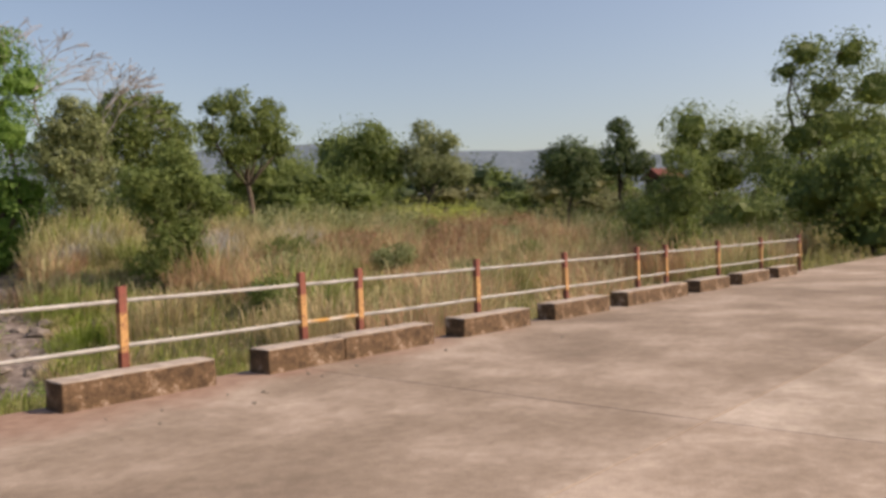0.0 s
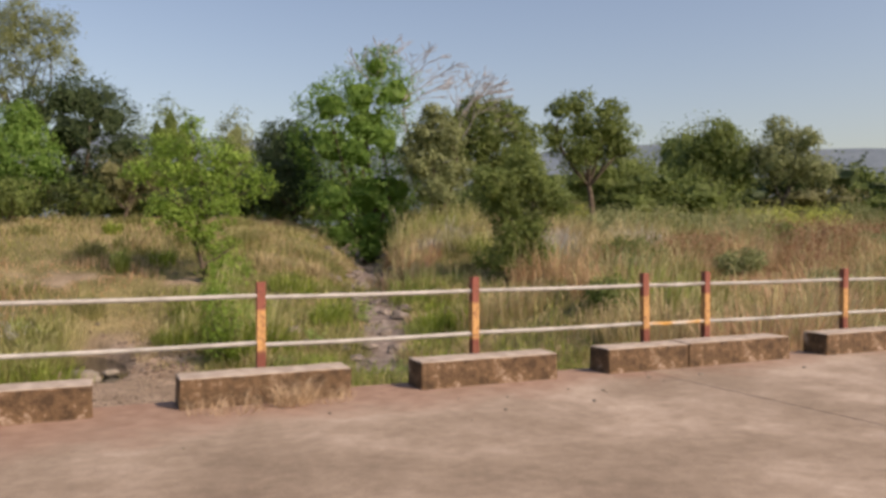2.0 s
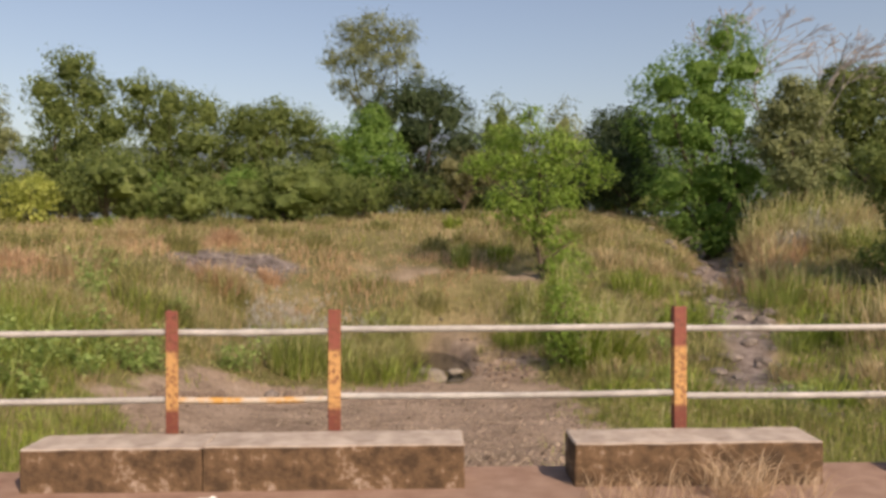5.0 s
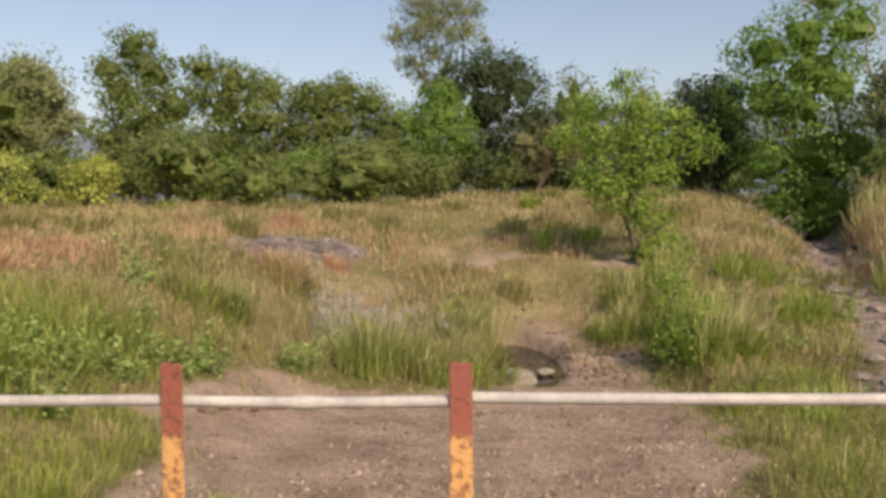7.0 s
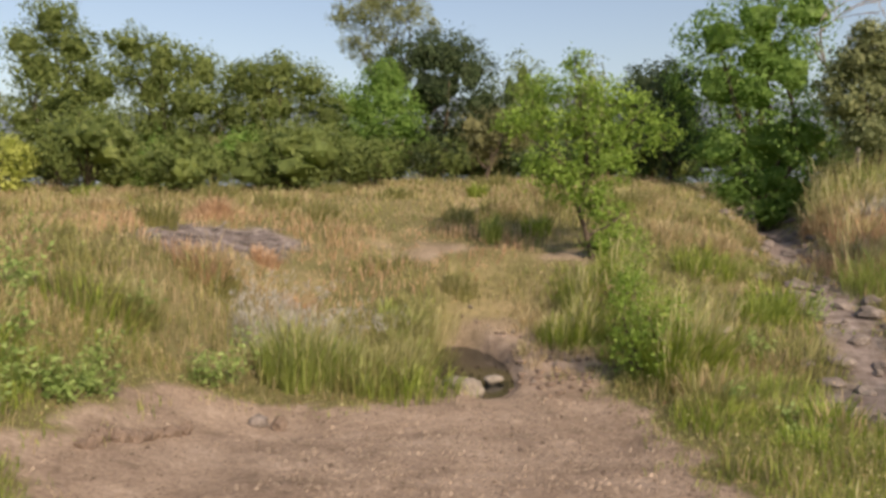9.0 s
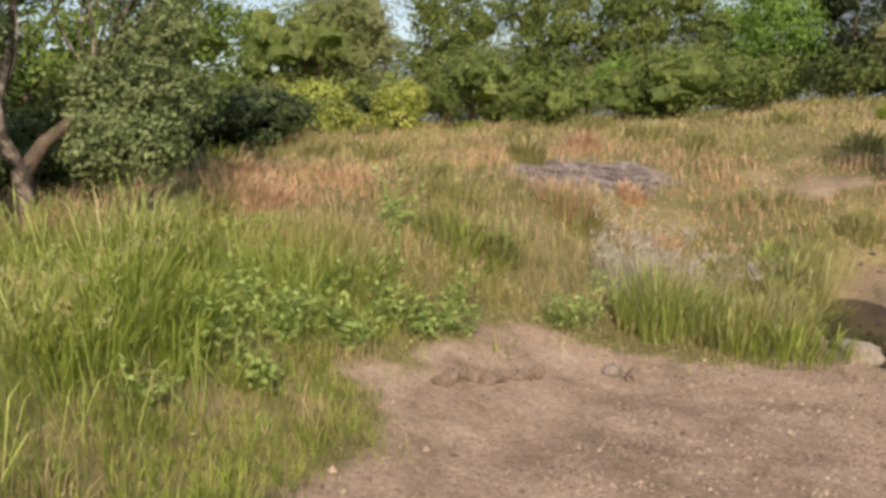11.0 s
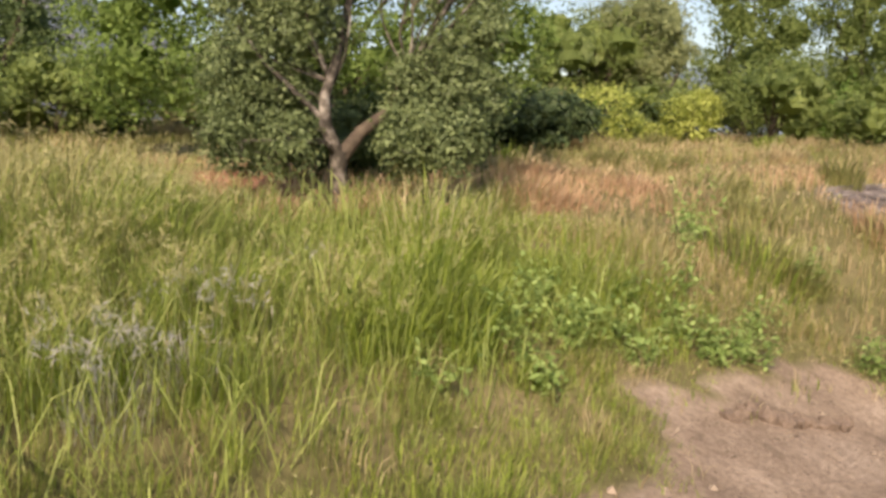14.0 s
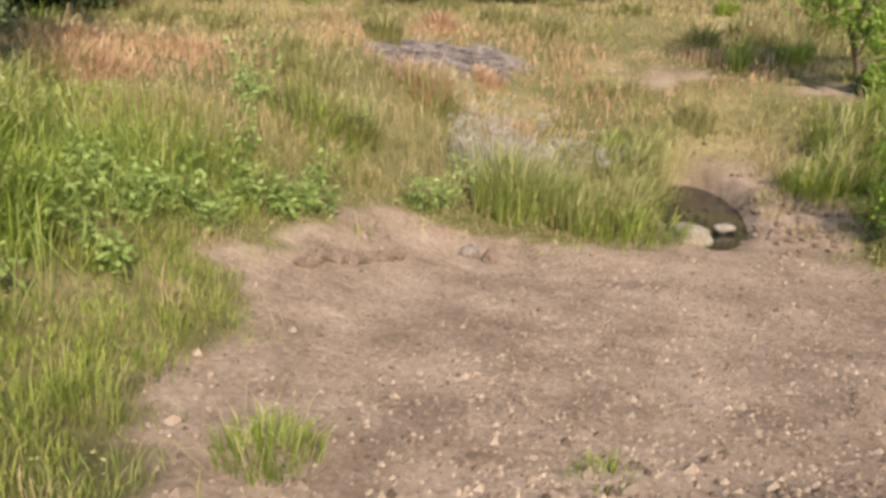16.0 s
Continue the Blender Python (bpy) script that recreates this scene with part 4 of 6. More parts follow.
for k in range(46):
    az, r = 24 + 58 * k / 45 + rng.uniform(-1, 1), rng.uniform(36, 66)
    x, y = r * math.sin(radians(az)), r * math.cos(radians(az)) - 1
    if y < 3 or (x > 48 and 14 < y < 24):
        continue
    tree("bush", "green undergrowth bush beyond the dry grass", "bush", round(x, 1), round(y, 1), rng.uniform(1.3, 2.5), rng.uniform(4, 6.5), 0.18, rng.choice((M_LEAF_MID, M_LEAF_PALE, M_LEAF_PALE, M_LEAF_YELLOW, M_LEAF_OLIVE)), M_BARK, low=0.0, lobes=12, clumps=220, per=14, group="undergrowth bushes", limbs=4)

for x, y, h in ((27, 17, 1.9), (30, 20, 2.2), (34, 21, 1.9), (38.5, 22, 2.0), (31, 15.5, 1.6), (24.5, 15, 1.5), (22, 19, 1.6), (36, 17, 1.5)):
    tree("bush", "rust-brown dried bush in the dead grass", "bush", x, y, h, h * 2.1, 0.11, M_LEAF_RUST, M_BARK, low=0.0, lobes=12, clumps=330, per=16, group="dried bushes", limbs=6, wide_leaf=0.6)
for x, y, h, c in ((14, 13.5, 1.3, 0), (17.5, 17.5, 1.6, 1), (21, 15.5, 1.4, 0), (26, 12, 1.6, 1), (31, 17, 1.9, 0), (36, 14, 1.9, 1), (24, 20, 1.8, 0), (11.5, 10.5, 1.0, 1), (19.5, 10, 1.2, 0), (29, 21.5, 2.0, 1), (41, 18, 2.2, 0)):
    tree("bush", ("pale green", "olive-green")[c] + " open bush among the dead grass", "bush", x, y, h, h * 1.5, 0.11, (M_LEAF_PALE, M_LEAF_MID)[c], M_BARK, low=0.0, lobes=12, clumps=230, per=14, airy=0.55, group="bushes among the grass", limbs=5)
# added bushes: dark leaves stand in for the shade under the spreading tree
for x, y, h in ((-18.8, 10.3, 2.7), (-17.7, 11.7, 2.6), (-16.5, 13.1, 2.7)):
    tree("bush", "dark green bush added as shade behind the spreading tree", "bush", x, y, h, 3.3, 0.13, M_LEAF_DARK, M_BARK, low=0.0, lobes=12, clumps=300, per=15, group="undergrowth bushes", limbs=4)
tree("bush", "dark broad-leaved bush beside the deck", "bush", -9.7, 1.1, 0.8, 1.2, 0.11, M_LEAF_DARK, M_BARK, low=0.0, lobes=9, clumps=70, per=9, limbs=6, wide_leaf=1.2)
for x, y, h in ((-28.4, 8.0, 2.6), (-31.0, 4.2, 2.8), (-33.0, 2.0, 3.0), (-29.5, 2.6, 2.2), (-24.0, 17.0, 2.6), (-26.0, 19.5, 2.8)):
    tree("bush", "green undergrowth bush at the foot of the trees", "bush", x, y, h, h * 1.9, 0.16, M_LEAF_MID, M_BARK, low=0.0, lobes=12, clumps=280, per=15, group="undergrowth bushes", limbs=4)


def bare_tree(x, y, tall):
    """A leafless tree: forking limbs that thin out into fine pale twigs."""
    rng = random.Random(14)
    root = empty("tree", pose(x, y, height(x, y) - 0.1), "leafless pale-branched tree in the tree line", "tree")
    chunks = []

    def fork(p, d, length, r, depth):
        q = p + d * length * 0.55 + Vector((rng.uniform(-1, 1), rng.uniform(-1, 1), 0)) * length * 0.06
        e = p + d * length
        chunks.append(tube([p, q, e], [max(r, 0.02), max(r * 0.85, 0.018), max(r * 0.68, 0.015)], 5))
        if depth == 0:
            return
        for _ in range(3 if depth > 2 else 2):
            a = Vector((rng.uniform(-1.0, 1.8), rng.uniform(-0.8, 0.8), rng.uniform(-0.5, 0.3)))
            fork(e, (d + a * 0.72).normalized(), length * rng.uniform(0.62, 0.82), r * 0.60, depth - 1)

    fork(Vector((0, 0, -0.1)), Vector((0.03, 0, 1)).normalized(), tall * 0.42, 0.13, 6)
    v, f = joined(chunks)
    part("trunk", mesh_of("trunk", v, f, M_BARK_WHITE, True), None, root)


bare_tree(15.9, 33.0, 7.9)


def spreading_tree():
    """The pale-barked tree by the deck: short trunk, two long limbs, drooping grey-green crown."""
    rs = np.random.default_rng(8)
    x, y = -14.4, 8.6
    root = empty("tree", pose(x, y, height(x, y) - 0.1), "pale-barked spreading tree with drooping grey-green leaves", "tree")
    chunks = [tube([(0.04, -0.02, -0.15), (0.04, -0.01, 0.38), (0.02, -0.04, 0.8), (0.05, 0.0, 1.2)], [0.24, 0.185, 0.165, 0.19], 10),
              tube([(0.04, -0.02, 1.1), (0.04, -0.33, 1.65), (0.11, -0.4, 2.17), (0.17, -0.17, 2.87), (0.1, 0.06, 3.54), (0.08, 0.19, 4.2), (0.08, 0.35, 5.4), (0.03, 0.45, 7.2)], [0.14, 0.12, 0.1, 0.085, 0.075, 0.065, 0.05, 0.02], 9),
              tube([(0.64, 1.03, 2.5), (1.13, 1.3, 3.52), (1.54, 1.65, 4.3), (1.84, 2.01, 4.76), (2.05, 2.41, 5.18), (2.43, 2.88, 5.85)], [0.072, 0.06, 0.05, 0.04, 0.03, 0.012], 9),
              tube([(0.05, -0.31, 1.7), (-0.15, -0.88, 2.25), (-0.41, -1.34, 2.74), (-0.69, -1.68, 3.34)], [0.06, 0.05, 0.035, 0.015], 7),
              tube([(0.64, 1.03, 2.58), (1.13, 1.3, 2.9), (1.63, 1.6, 2.5)], [0.045, 0.035, 0.012], 6)]
    v, f = tube([(0.08, 0.03, 1.1), (0.21, 0.34, 1.55), (0.44, 0.78, 1.94), (0.64, 1.03, 2.56)], [0.15, 0.125, 0.1, 0.074], 9)
    part("limb", mesh_of("limb", v, f, M_BARK, True), None, root, "dark rough-barked lower limb")
    dense = [(-0.8, -1.1, 1.6, 0.8), (-1.2, -1.5, 2, 0.7), (-0.5, -0.7, 2.2, 0.6), (-0.9, -1.2, 2.9, 0.7), (-1.4, -1.7, 2.8, 0.5), (-0.4, -0.6, 3.3, 0.7), (-0.9, -1.1, 3.9, 0.7), (-0.3, -0.5, 4.1, 0.6), (-0.5, -0.7, 1.2, 0.5), (-1.2, -1.5, 1.3, 0.4), (1, 1.2, 1.7, 0.7), (1.4, 1.7, 2.2, 0.7), (0.8, 0.9, 1.3, 0.5), (1.4, 1.6, 1.4, 0.5), (1.3, 1.6, 2.9, 0.6), (1.7, 2, 3.3, 0.4), (0.8, 0.9, 2.5, 0.4)]
    sparse = [(1.7, 2, 4, 0.4), (1.2, 1.4, 4, 0.4), (0.5, 0.5, 4.6, 0.4), (0.7, 0.7, 5.4, 0.4), (-0.6, -0.8, 4.8, 0.5), (-0, -0.1, 5.5, 0.5), (-0.5, -0.7, 5.7, 0.6), (2.5, 3, 5.9, 0.4), (2.4, 2.9, 4.9, 0.2), (1.7, 2, 5.4, 0.4)]
    lob, size = np.array([q[:3] for q in dense]), np.array([(q[3], q[3], q[3]) for q in dense]) * 1.1
    lob = lob + (0.3 + 0.45 * rs.normal(size=(len(lob), 1))) * np.array([0.77, -0.64, 0.0]) * 0.8
    thin, small = np.array([q[:3] for q in sparse]), np.array([(q[3], q[3], q[3]) for q in sparse]) * 1.15
    for c, r in zip(np.concatenate([lob, thin]), np.concatenate([size, small])):
        start = (0.1, -0.2, min(c[2], 2.4)) if c[1] < 0 else (0.7, 1.05, min(c[2], 2.7))
        chunks.append(tube(branch(rs, start, tuple(c), 0.1, 4), [0.03, 0.026, 0.02, 0.014, 0.008], 5))
        for _ in range(7):
            chunks.append(tube(branch(rs, tuple(c), tuple(c + unit(rs, 1)[0] * r * 1.15), 0.15, 3), [0.011, 0.009, 0.006, 0.003], 4))
    v, f = joined(chunks)
    part("trunk", mesh_of("trunk", v, f, M_BARK_PALE, True), None, root)
    n = len(lob)
    lob, size = billow(rs, lob, size)
    va, fa = crown_leaves(rs, lob, size, 0.1, 40000, 0.85, 8, airy=0.2, inner=8, solid=(n, 1))
    vb, fb = crown_leaves(rs, thin, small, 0.1, 7000, 0.85, 6, airy=0.9, inner=0)
    part("crown", mesh_of("crown", np.concatenate([va, vb]), np.concatenate([fa, fb + len(va)]), M_LEAF_GREY), None, root)


def young_tree():
    """The fresh green young tree beyond the pool."""
    rs = np.random.default_rng(5)
    x, y = 2.1, 21.2
    root = empty("tree", pose(x, y, height(x, y) - 0.12), "young fresh-green tree beyond the pool", "tree")
    chunks = [tube([(0.1, 0, -0.1), (-0.1, 0.05, 0.9), (-0.35, 0.1, 1.7), (-0.05, 0.1, 2.6), (-0.1, 0.15, 3.8), (-0.4, 0.2, 5.5)], [0.085, 0.075, 0.065, 0.048, 0.03, 0.01], 8),
              tube([(-0.15, 0.1, 2.3), (0.4, 0.1, 2.9), (0.9, 0.05, 3.7), (1.6, 0, 4.5)], [0.042, 0.034, 0.022, 0.01], 6),
              tube([(-0.2, 0.1, 2.1), (-0.8, 0.2, 3.0), (-1.4, 0.3, 4.7)], [0.04, 0.03, 0.01], 6),
              tube([(-0.1, 0.05, 0.8), (0.5, 0, 1.1), (1.0, 0, 1.5)], [0.05, 0.035, 0.012], 6)]
    lobes = [(-0.4, 0.2, 5.6, 0.3), (-1.4, 0.3, 4.9, 0.5), (-0.4, 0.2, 4.7, 0.6), (0.5, 0.1, 4.5, 0.6), (1.5, 0, 4.5, 0.4), (2, -0, 3.7, 0.5), (-1.2, 0.2, 3.9, 0.6), (-0.1, 0.1, 3.7, 0.6), (0.9, 0, 3.5, 0.5), (-1.2, 0.2, 2.6, 0.6), (-0.5, 0.1, 2.3, 0.6), (0.4, 0.1, 2.7, 0.6), (-0, 0.1, 1.8, 0.4), (0.8, -0, 1.3, 0.5), (1, -0, 0.5, 0.6), (0.4, 0, 0.5, 0.4), (-2.2, 0.3, 3.9, 0.4)]
    lob, size = np.array([q[:3] for q in lobes]), np.array([(q[3], q[3], q[3] * 0.85) for q in lobes]) * 1.08
    lob = lob + rs.normal(size=lob.shape) * np.array([0.08, 0.4, 0.0])
    for c, r in zip(lob, size):
        start = (-0.15, 0.1, min(2.4, max(0.6, c[2] - 0.8)))
        chunks.append(tube(branch(rs, start, tuple(c), 0.1, 4), [0.026, 0.022, 0.017, 0.012, 0.007], 5))
        for _ in range(5):
            chunks.append(tube(branch(rs, tuple(c), tuple(c + unit(rs, 1)[0] * r), 0.12, 3), [0.012, 0.01, 0.007, 0.003], 4))
    v, f = joined(chunks)
    part("trunk", mesh_of("trunk", v, f, M_BARK, True), None, root)
    v, f = crown_leaves(rs, lob, size * 1.12, 0.13, 9500, 0.95, 7, airy=0.85, inner=0)
    part("crown", mesh_of("crown", v, f, M_LEAF_YOUNG), None, root)


spreading_tree()
young_tree()
tree("bush", "slim leafy green shrub beside the pool", "bush", 1.7, 13.9, 2.5, 1.5, 0.08, M_LEAF_YOUNG, M_BARK, low=0.0, lobes=16, airy=0.55, clumps=330, per=12, limbs=6)
for x, y, h, w in ((39.8, 13.1, 3.7, 3.6), (36.5, 11.4, 3.2, 3.4), (42.5, 15.4, 3.7, 3.8)):
    tree("bush", "green bush before the house", "bush", x, y, h, w, 0.16, M_LEAF_MID, M_BARK, low=0.0, lobes=12, clumps=260, per=16, group="undergrowth bushes", limbs=4)


# ---- blades of grass ----
def blades(name, label, points, tall, width, material, seed, bend=0.35, wind=(0.25, 0.05), kind="stuff", foot=1.0, mid=0.6):
    """Curved tapering blades at the points, as one mesh."""
    rs = np.random.default_rng(seed)
    p = np.asarray(points, dtype=np.float32)
    n = len(p)
    h = np.asarray(tall, dtype=np.float32) * rs.uniform(0.55, 1.2, n)
    w = np.asarray(width) * rs.uniform(0.6, 1.3, n)
    a = rs.uniform(0, 2 * np.pi, n)
    side = np.stack([np.cos(a), np.sin(a), np.zeros(n)], 1) * w[:, None]
    b = rs.uniform(0, 2 * np.pi, n)
    lean = np.stack([np.cos(b), np.sin(b), np.zeros(n)], 1) * (rs.uniform(0.1, 1.0, n) * bend)[:, None] + np.array([wind[0], wind[1], 0]) * rs.uniform(0.2, 1, n)[:, None]
    up = np.array([0, 0, 1.0])
    m = p + (up * mid + lean * mid * mid * 0.8) * h[:, None]
    t = p + (up * 0.93 + lean * 1.0) * h[:, None]
    v = np.stack([p - side * 0.5 * foot, p + side * 0.5 * foot, m + side * 0.38, m - side * 0.38, t], 1).reshape(-1, 3)
    i = np.arange(n)[:, None] * 5
    quads = np.concatenate([i, i + 1, i + 2, i + 3], 1)
    tris = np.concatenate([i + 3, i + 2, i + 4, i + 4], 1)
    me = bpy.data.meshes.new(name)
    idx = np.concatenate([quads, tris[:, :3]], 1).astype(np.int32)
    me.vertices.add(len(v))
    me.vertices.foreach_set("co", v.astype(np.float32).ravel())
    me.loops.add(idx.size)
    me.loops.foreach_set("vertex_index", idx.ravel())
    me.polygons.add(2 * n)
    starts = (np.arange(n)[:, None] * 7 + np.array([0, 4])).astype(np.int32).ravel()
    me.polygons.foreach_set("loop_start", starts)
    me.polygons.foreach_set("loop_total", np.tile(np.array([4, 3], dtype=np.int32), n))
    me.update(calc_edges=True)
    me.materials.append(material)
    ob = new(name, me)
    return tagged(ob, label, "grass", kind=kind)


def lushness(x, y):
    """0 dry straw, 1 lush green."""
    near_left = smooth(-4.5, -6.5, x) * smooth(9.0, 5.5, math.hypot(x + 8.5, (y - 3.0) * 1.1))
    right = smooth(0.2, 1.5, x) * smooth(15, 7, y) * smooth(11, 5, x) * 0.42
    stream = smooth(5.5, 1.5, abs(x - lerp_table(STREAM, y))) * 0.55 * smooth(26, 17, y)
    return min(1.0, max(near_left, right, stream) + 0.25 * wav(x, y, 0.4, 9))


def rustiness(x, y):
    a = smooth(1.25, 0.5, math.hypot((x + 13.2) / 3.4, (y - 13.6) / 3.4))
    b = smooth(1.2, 0.6, math.hypot((x - 25) / 9.0, (y - 15) / 7.5))
    c = smooth(1.3, 0.7, math.hypot((x + 2.6) / 3.2, (y - 22.3) / 1.8)) * 0.95
    d = smooth(1.3, 0.8, math.hypot((x + 17.0) / 5.0, (y - 9.0) / 2.4)) * 0.8
    e = smooth(1.3, 0.7, math.hypot((x + 7.3) / 5.2, (y - 20.6) / 4.0)) * 0.68
    return min(1.0, max(a, b, c, d, e) + 0.22 * wav(x, y, 0.5, 21))


def grow():
    rng = random.Random(77)
    kinds = {k: ([], [], []) for k in ("lush", "olive", "dry", "rust")}

    def put(x, y, tall, wide):
        if bare(x, y) > 0.35 + 0.3 * rng.random() or burnt(x, y) > 0.4 + 0.5 * rng.random():
            return
        l, r = lushness(x, y), rustiness(x, y)
        u = rng.random()
        if r > 0.35 and u < r * 0.85:
            k, s = "rust", 0.95
        elif u < l:
            k, s = ("lush", 1.0) if rng.random() < 0.8 else ("olive", 1.0)
        else:
            q = rng.random() - 0.22 * smooth(20, 11, y) + 0.75 * wav(x, y, 0.17, 15) + 0.4 * wav(x, y, 0.6, 16)
            k, s = ("olive", 0.95) if q < 0.5 else ("dry", 0.9)
        patch = max(0.3, 0.72 + 0.75 * wav(x, y, 0.45, 33) + 0.4 * wav(x, y, 1.6, 34))
        if patch < 0.45 and rng.random() < 0.5:
            return
        edge = 1 - 0.75 * smooth(0.0, 0.35, bare(x + 0.4, y) + bare(x - 0.4, y) + bare(x, y + 0.4) + bare(x, y - 0.4))
        if earthy(x, y) > 0.4 and rng.random() < 0.85:
            return
        a = kinds[k]
        a[0].append((x, y, rough_height(x, y) - 0.02))
        a[1].append(max(0.08, tall * s * patch * edge))
        a[2].append(wide)

    for _ in range(98000):
        u, az = rng.random(), radians(rng.uniform(-88, 62))
        r = 1.5 + 11.5 * math.sqrt(u)
        x, y = -2.2 + r * math.sin(az), r * math.cos(az)
        if y < 0.15:
            continue
        if x < -7.2 and y < 6.8 and rng.random() < 0.8:
            continue
        tallness = 0.27 + 0.13 * smooth(-6.8, -8.6, x) + 0.50 * smooth(-6.8, -8.8, x) * smooth(6.5, 3.5, y - 0.1 * (x + 8)) + 0.12 * smooth(6, 9, math.hypot(x + 2, y))
        if x > 0.5:
            tallness = 0.50 + 0.1 * wav(x, y, 0.6)
        put(x, y, tallness, 0.006 + 0.0006 * r)
    for _ in range(100000):
        az, u = radians(rng.uniform(-88, 62)), rng.random()
        r = 12 + 30 * u ** 0.8
        x, y = -2.2 + r * math.sin(az), r * math.cos(az)
        if y < 0.15:
            continue
        put(x, y, 0.50 + 0.28 * smooth(8, 30, x) + 0.25 * smooth(-10, -14, x) * smooth(9, 4, y), 0.012 + 0.0008 * r)
    for _ in range(30000):
        x, y = rng.uniform(9, 62), rng.uniform(0.3, 34)
        put(x, y, 0.85 + 0.45 * wav(x, y, 0.25, 40), 0.034)
    for k in ("lush", "olive"):
        pts, hs, ws = kinds[k]
        pick = [i for i in range(len(pts)) if hs[i] > 0.55 and rng.random() < 0.3 and math.hypot(pts[i][0] + 2, pts[i][1]) < 20]
        blades("grass", "pale drooping seed heads over the tall grass", [pts[i] for i in pick], [hs[i] * 1.12 for i in pick], [ws[i] * 1.25 for i in pick], M_BLADE_SEED, 91 + len(k), 0.7, (0.5, -0.1), foot=0.2, mid=0.8)
    for k, mat, label in (("lush", M_BLADE_LUSH, "tall lush green grass below the deck"), ("olive", M_BLADE_OLIVE, "olive half-dry grass over the field"), ("dry", M_BLADE_DRY, "dry straw-coloured grass over the field"), ("rust", M_BLADE_RUST, "rust-brown dead grass in patches")):
        a = kinds[k]
        blades("grass", label, a[0], a[1], a[2], mat, len(k) * 13 + len(a[0]) % 5, 0.8 if k == "lush" else 0.5, (0.12, 0.0))

    rs = np.random.default_rng(6)
    for k, mat, share in (("olive", M_BLADE_SEED, 0.16), ("dry", M_BLADE_DRY, 0.16), ("rust", M_BLADE_RUST, 0.55), ("dry", M_LEAF_RUST, 0.10), ("olive", M_LEAF_OLIVE, 0.16), ("lush", M_LEAF_HERB, 0.07)):
        pts, hs, ws = kinds[k]
        pick = [i for i in range(len(pts)) if rng.random() < share and pts[i][1] > 2 and (k != "lush" or math.hypot(pts[i][0] + 2, pts[i][1]) > 11)]
        p = np.array([(pts[i][0], pts[i][1], pts[i][2] + hs[i] * rng.uniform(0.35, 1.0)) for i in pick]) + rs.normal(size=(len(pick), 3)) * np.array([0.06, 0.06, 0.0])
        v, f = leaves(p, np.array([2.6 * ws[i] + 0.02 for i in pick]), rs, 0.7)
        tagged(new("grass_fluff", mesh_of("grass_fluff", v, f, mat)), "fine seed fluff and small leaves in the grass", "grass", kind="stuff")

    p, h, w = [], [], []
    for _ in range(2400):
        x, y = rng.uniform(-13.5, -7.3), rng.uniform(0.8, 8.5)
        if lushness(x, y) > 0.45 and bare(x, y) < 0.2:
            p.append((x, y, rough_height(x, y) - 0.02))
            h.append((0.45 + 0.55 * smooth(-6.2, -8.5, x)) * rng.uniform(0.8, 1.15))
            w.append(0.010 + 0.0010 * math.hypot(x + 2, y))
    blades("grass", "broad arching bright green blades in the tall grass", p, h, w, M_BLADE_ARCH, 23, 1.15, (0, 0), foot=0.5, mid=0.78)

    # ragged fringe: loose blades and stalks that stray over the edge of the bare dirt
    p, h, w = ([], [], []), ([], [], []), ([], [], [])
    for _ in range(16000):
        x, y = rng.uniform(-7.5, 2.6), rng.uniform(0.6, 14.5)
        if bare(x, y) < 0.5:
            continue
        if min(bare(x + 0.55 * math.cos(a), y + 0.55 * math.sin(a)) for a in (0, 1.57, 3.14, 4.71)) > 0.4 or wav(x, y, 2.2, 21) < 0.02:
            continue
        k = 0 if rng.random() < 0.5 else (1 if rng.random() < 0.6 else 2)
        p[k].append((x, y, rough_height(x, y) - 0.01))
        h[k].append(rng.uniform(0.10, 0.26) * (1.4 if k == 2 else 1))
        w[k].append(0.006 + 0.0006 * math.hypot(x + 2, y))
    for k, (label, mat) in enumerate((("short green grass straying over the dirt's edge", M_BLADE_LUSH), ("olive grass straying over the dirt's edge", M_BLADE_OLIVE), ("dry stalks straying over the dirt's edge", M_BLADE_DRY))):
        blades("grass", label, p[k], h[k], w[k], mat, 41 + k, 0.9, (0, 0))


grow()


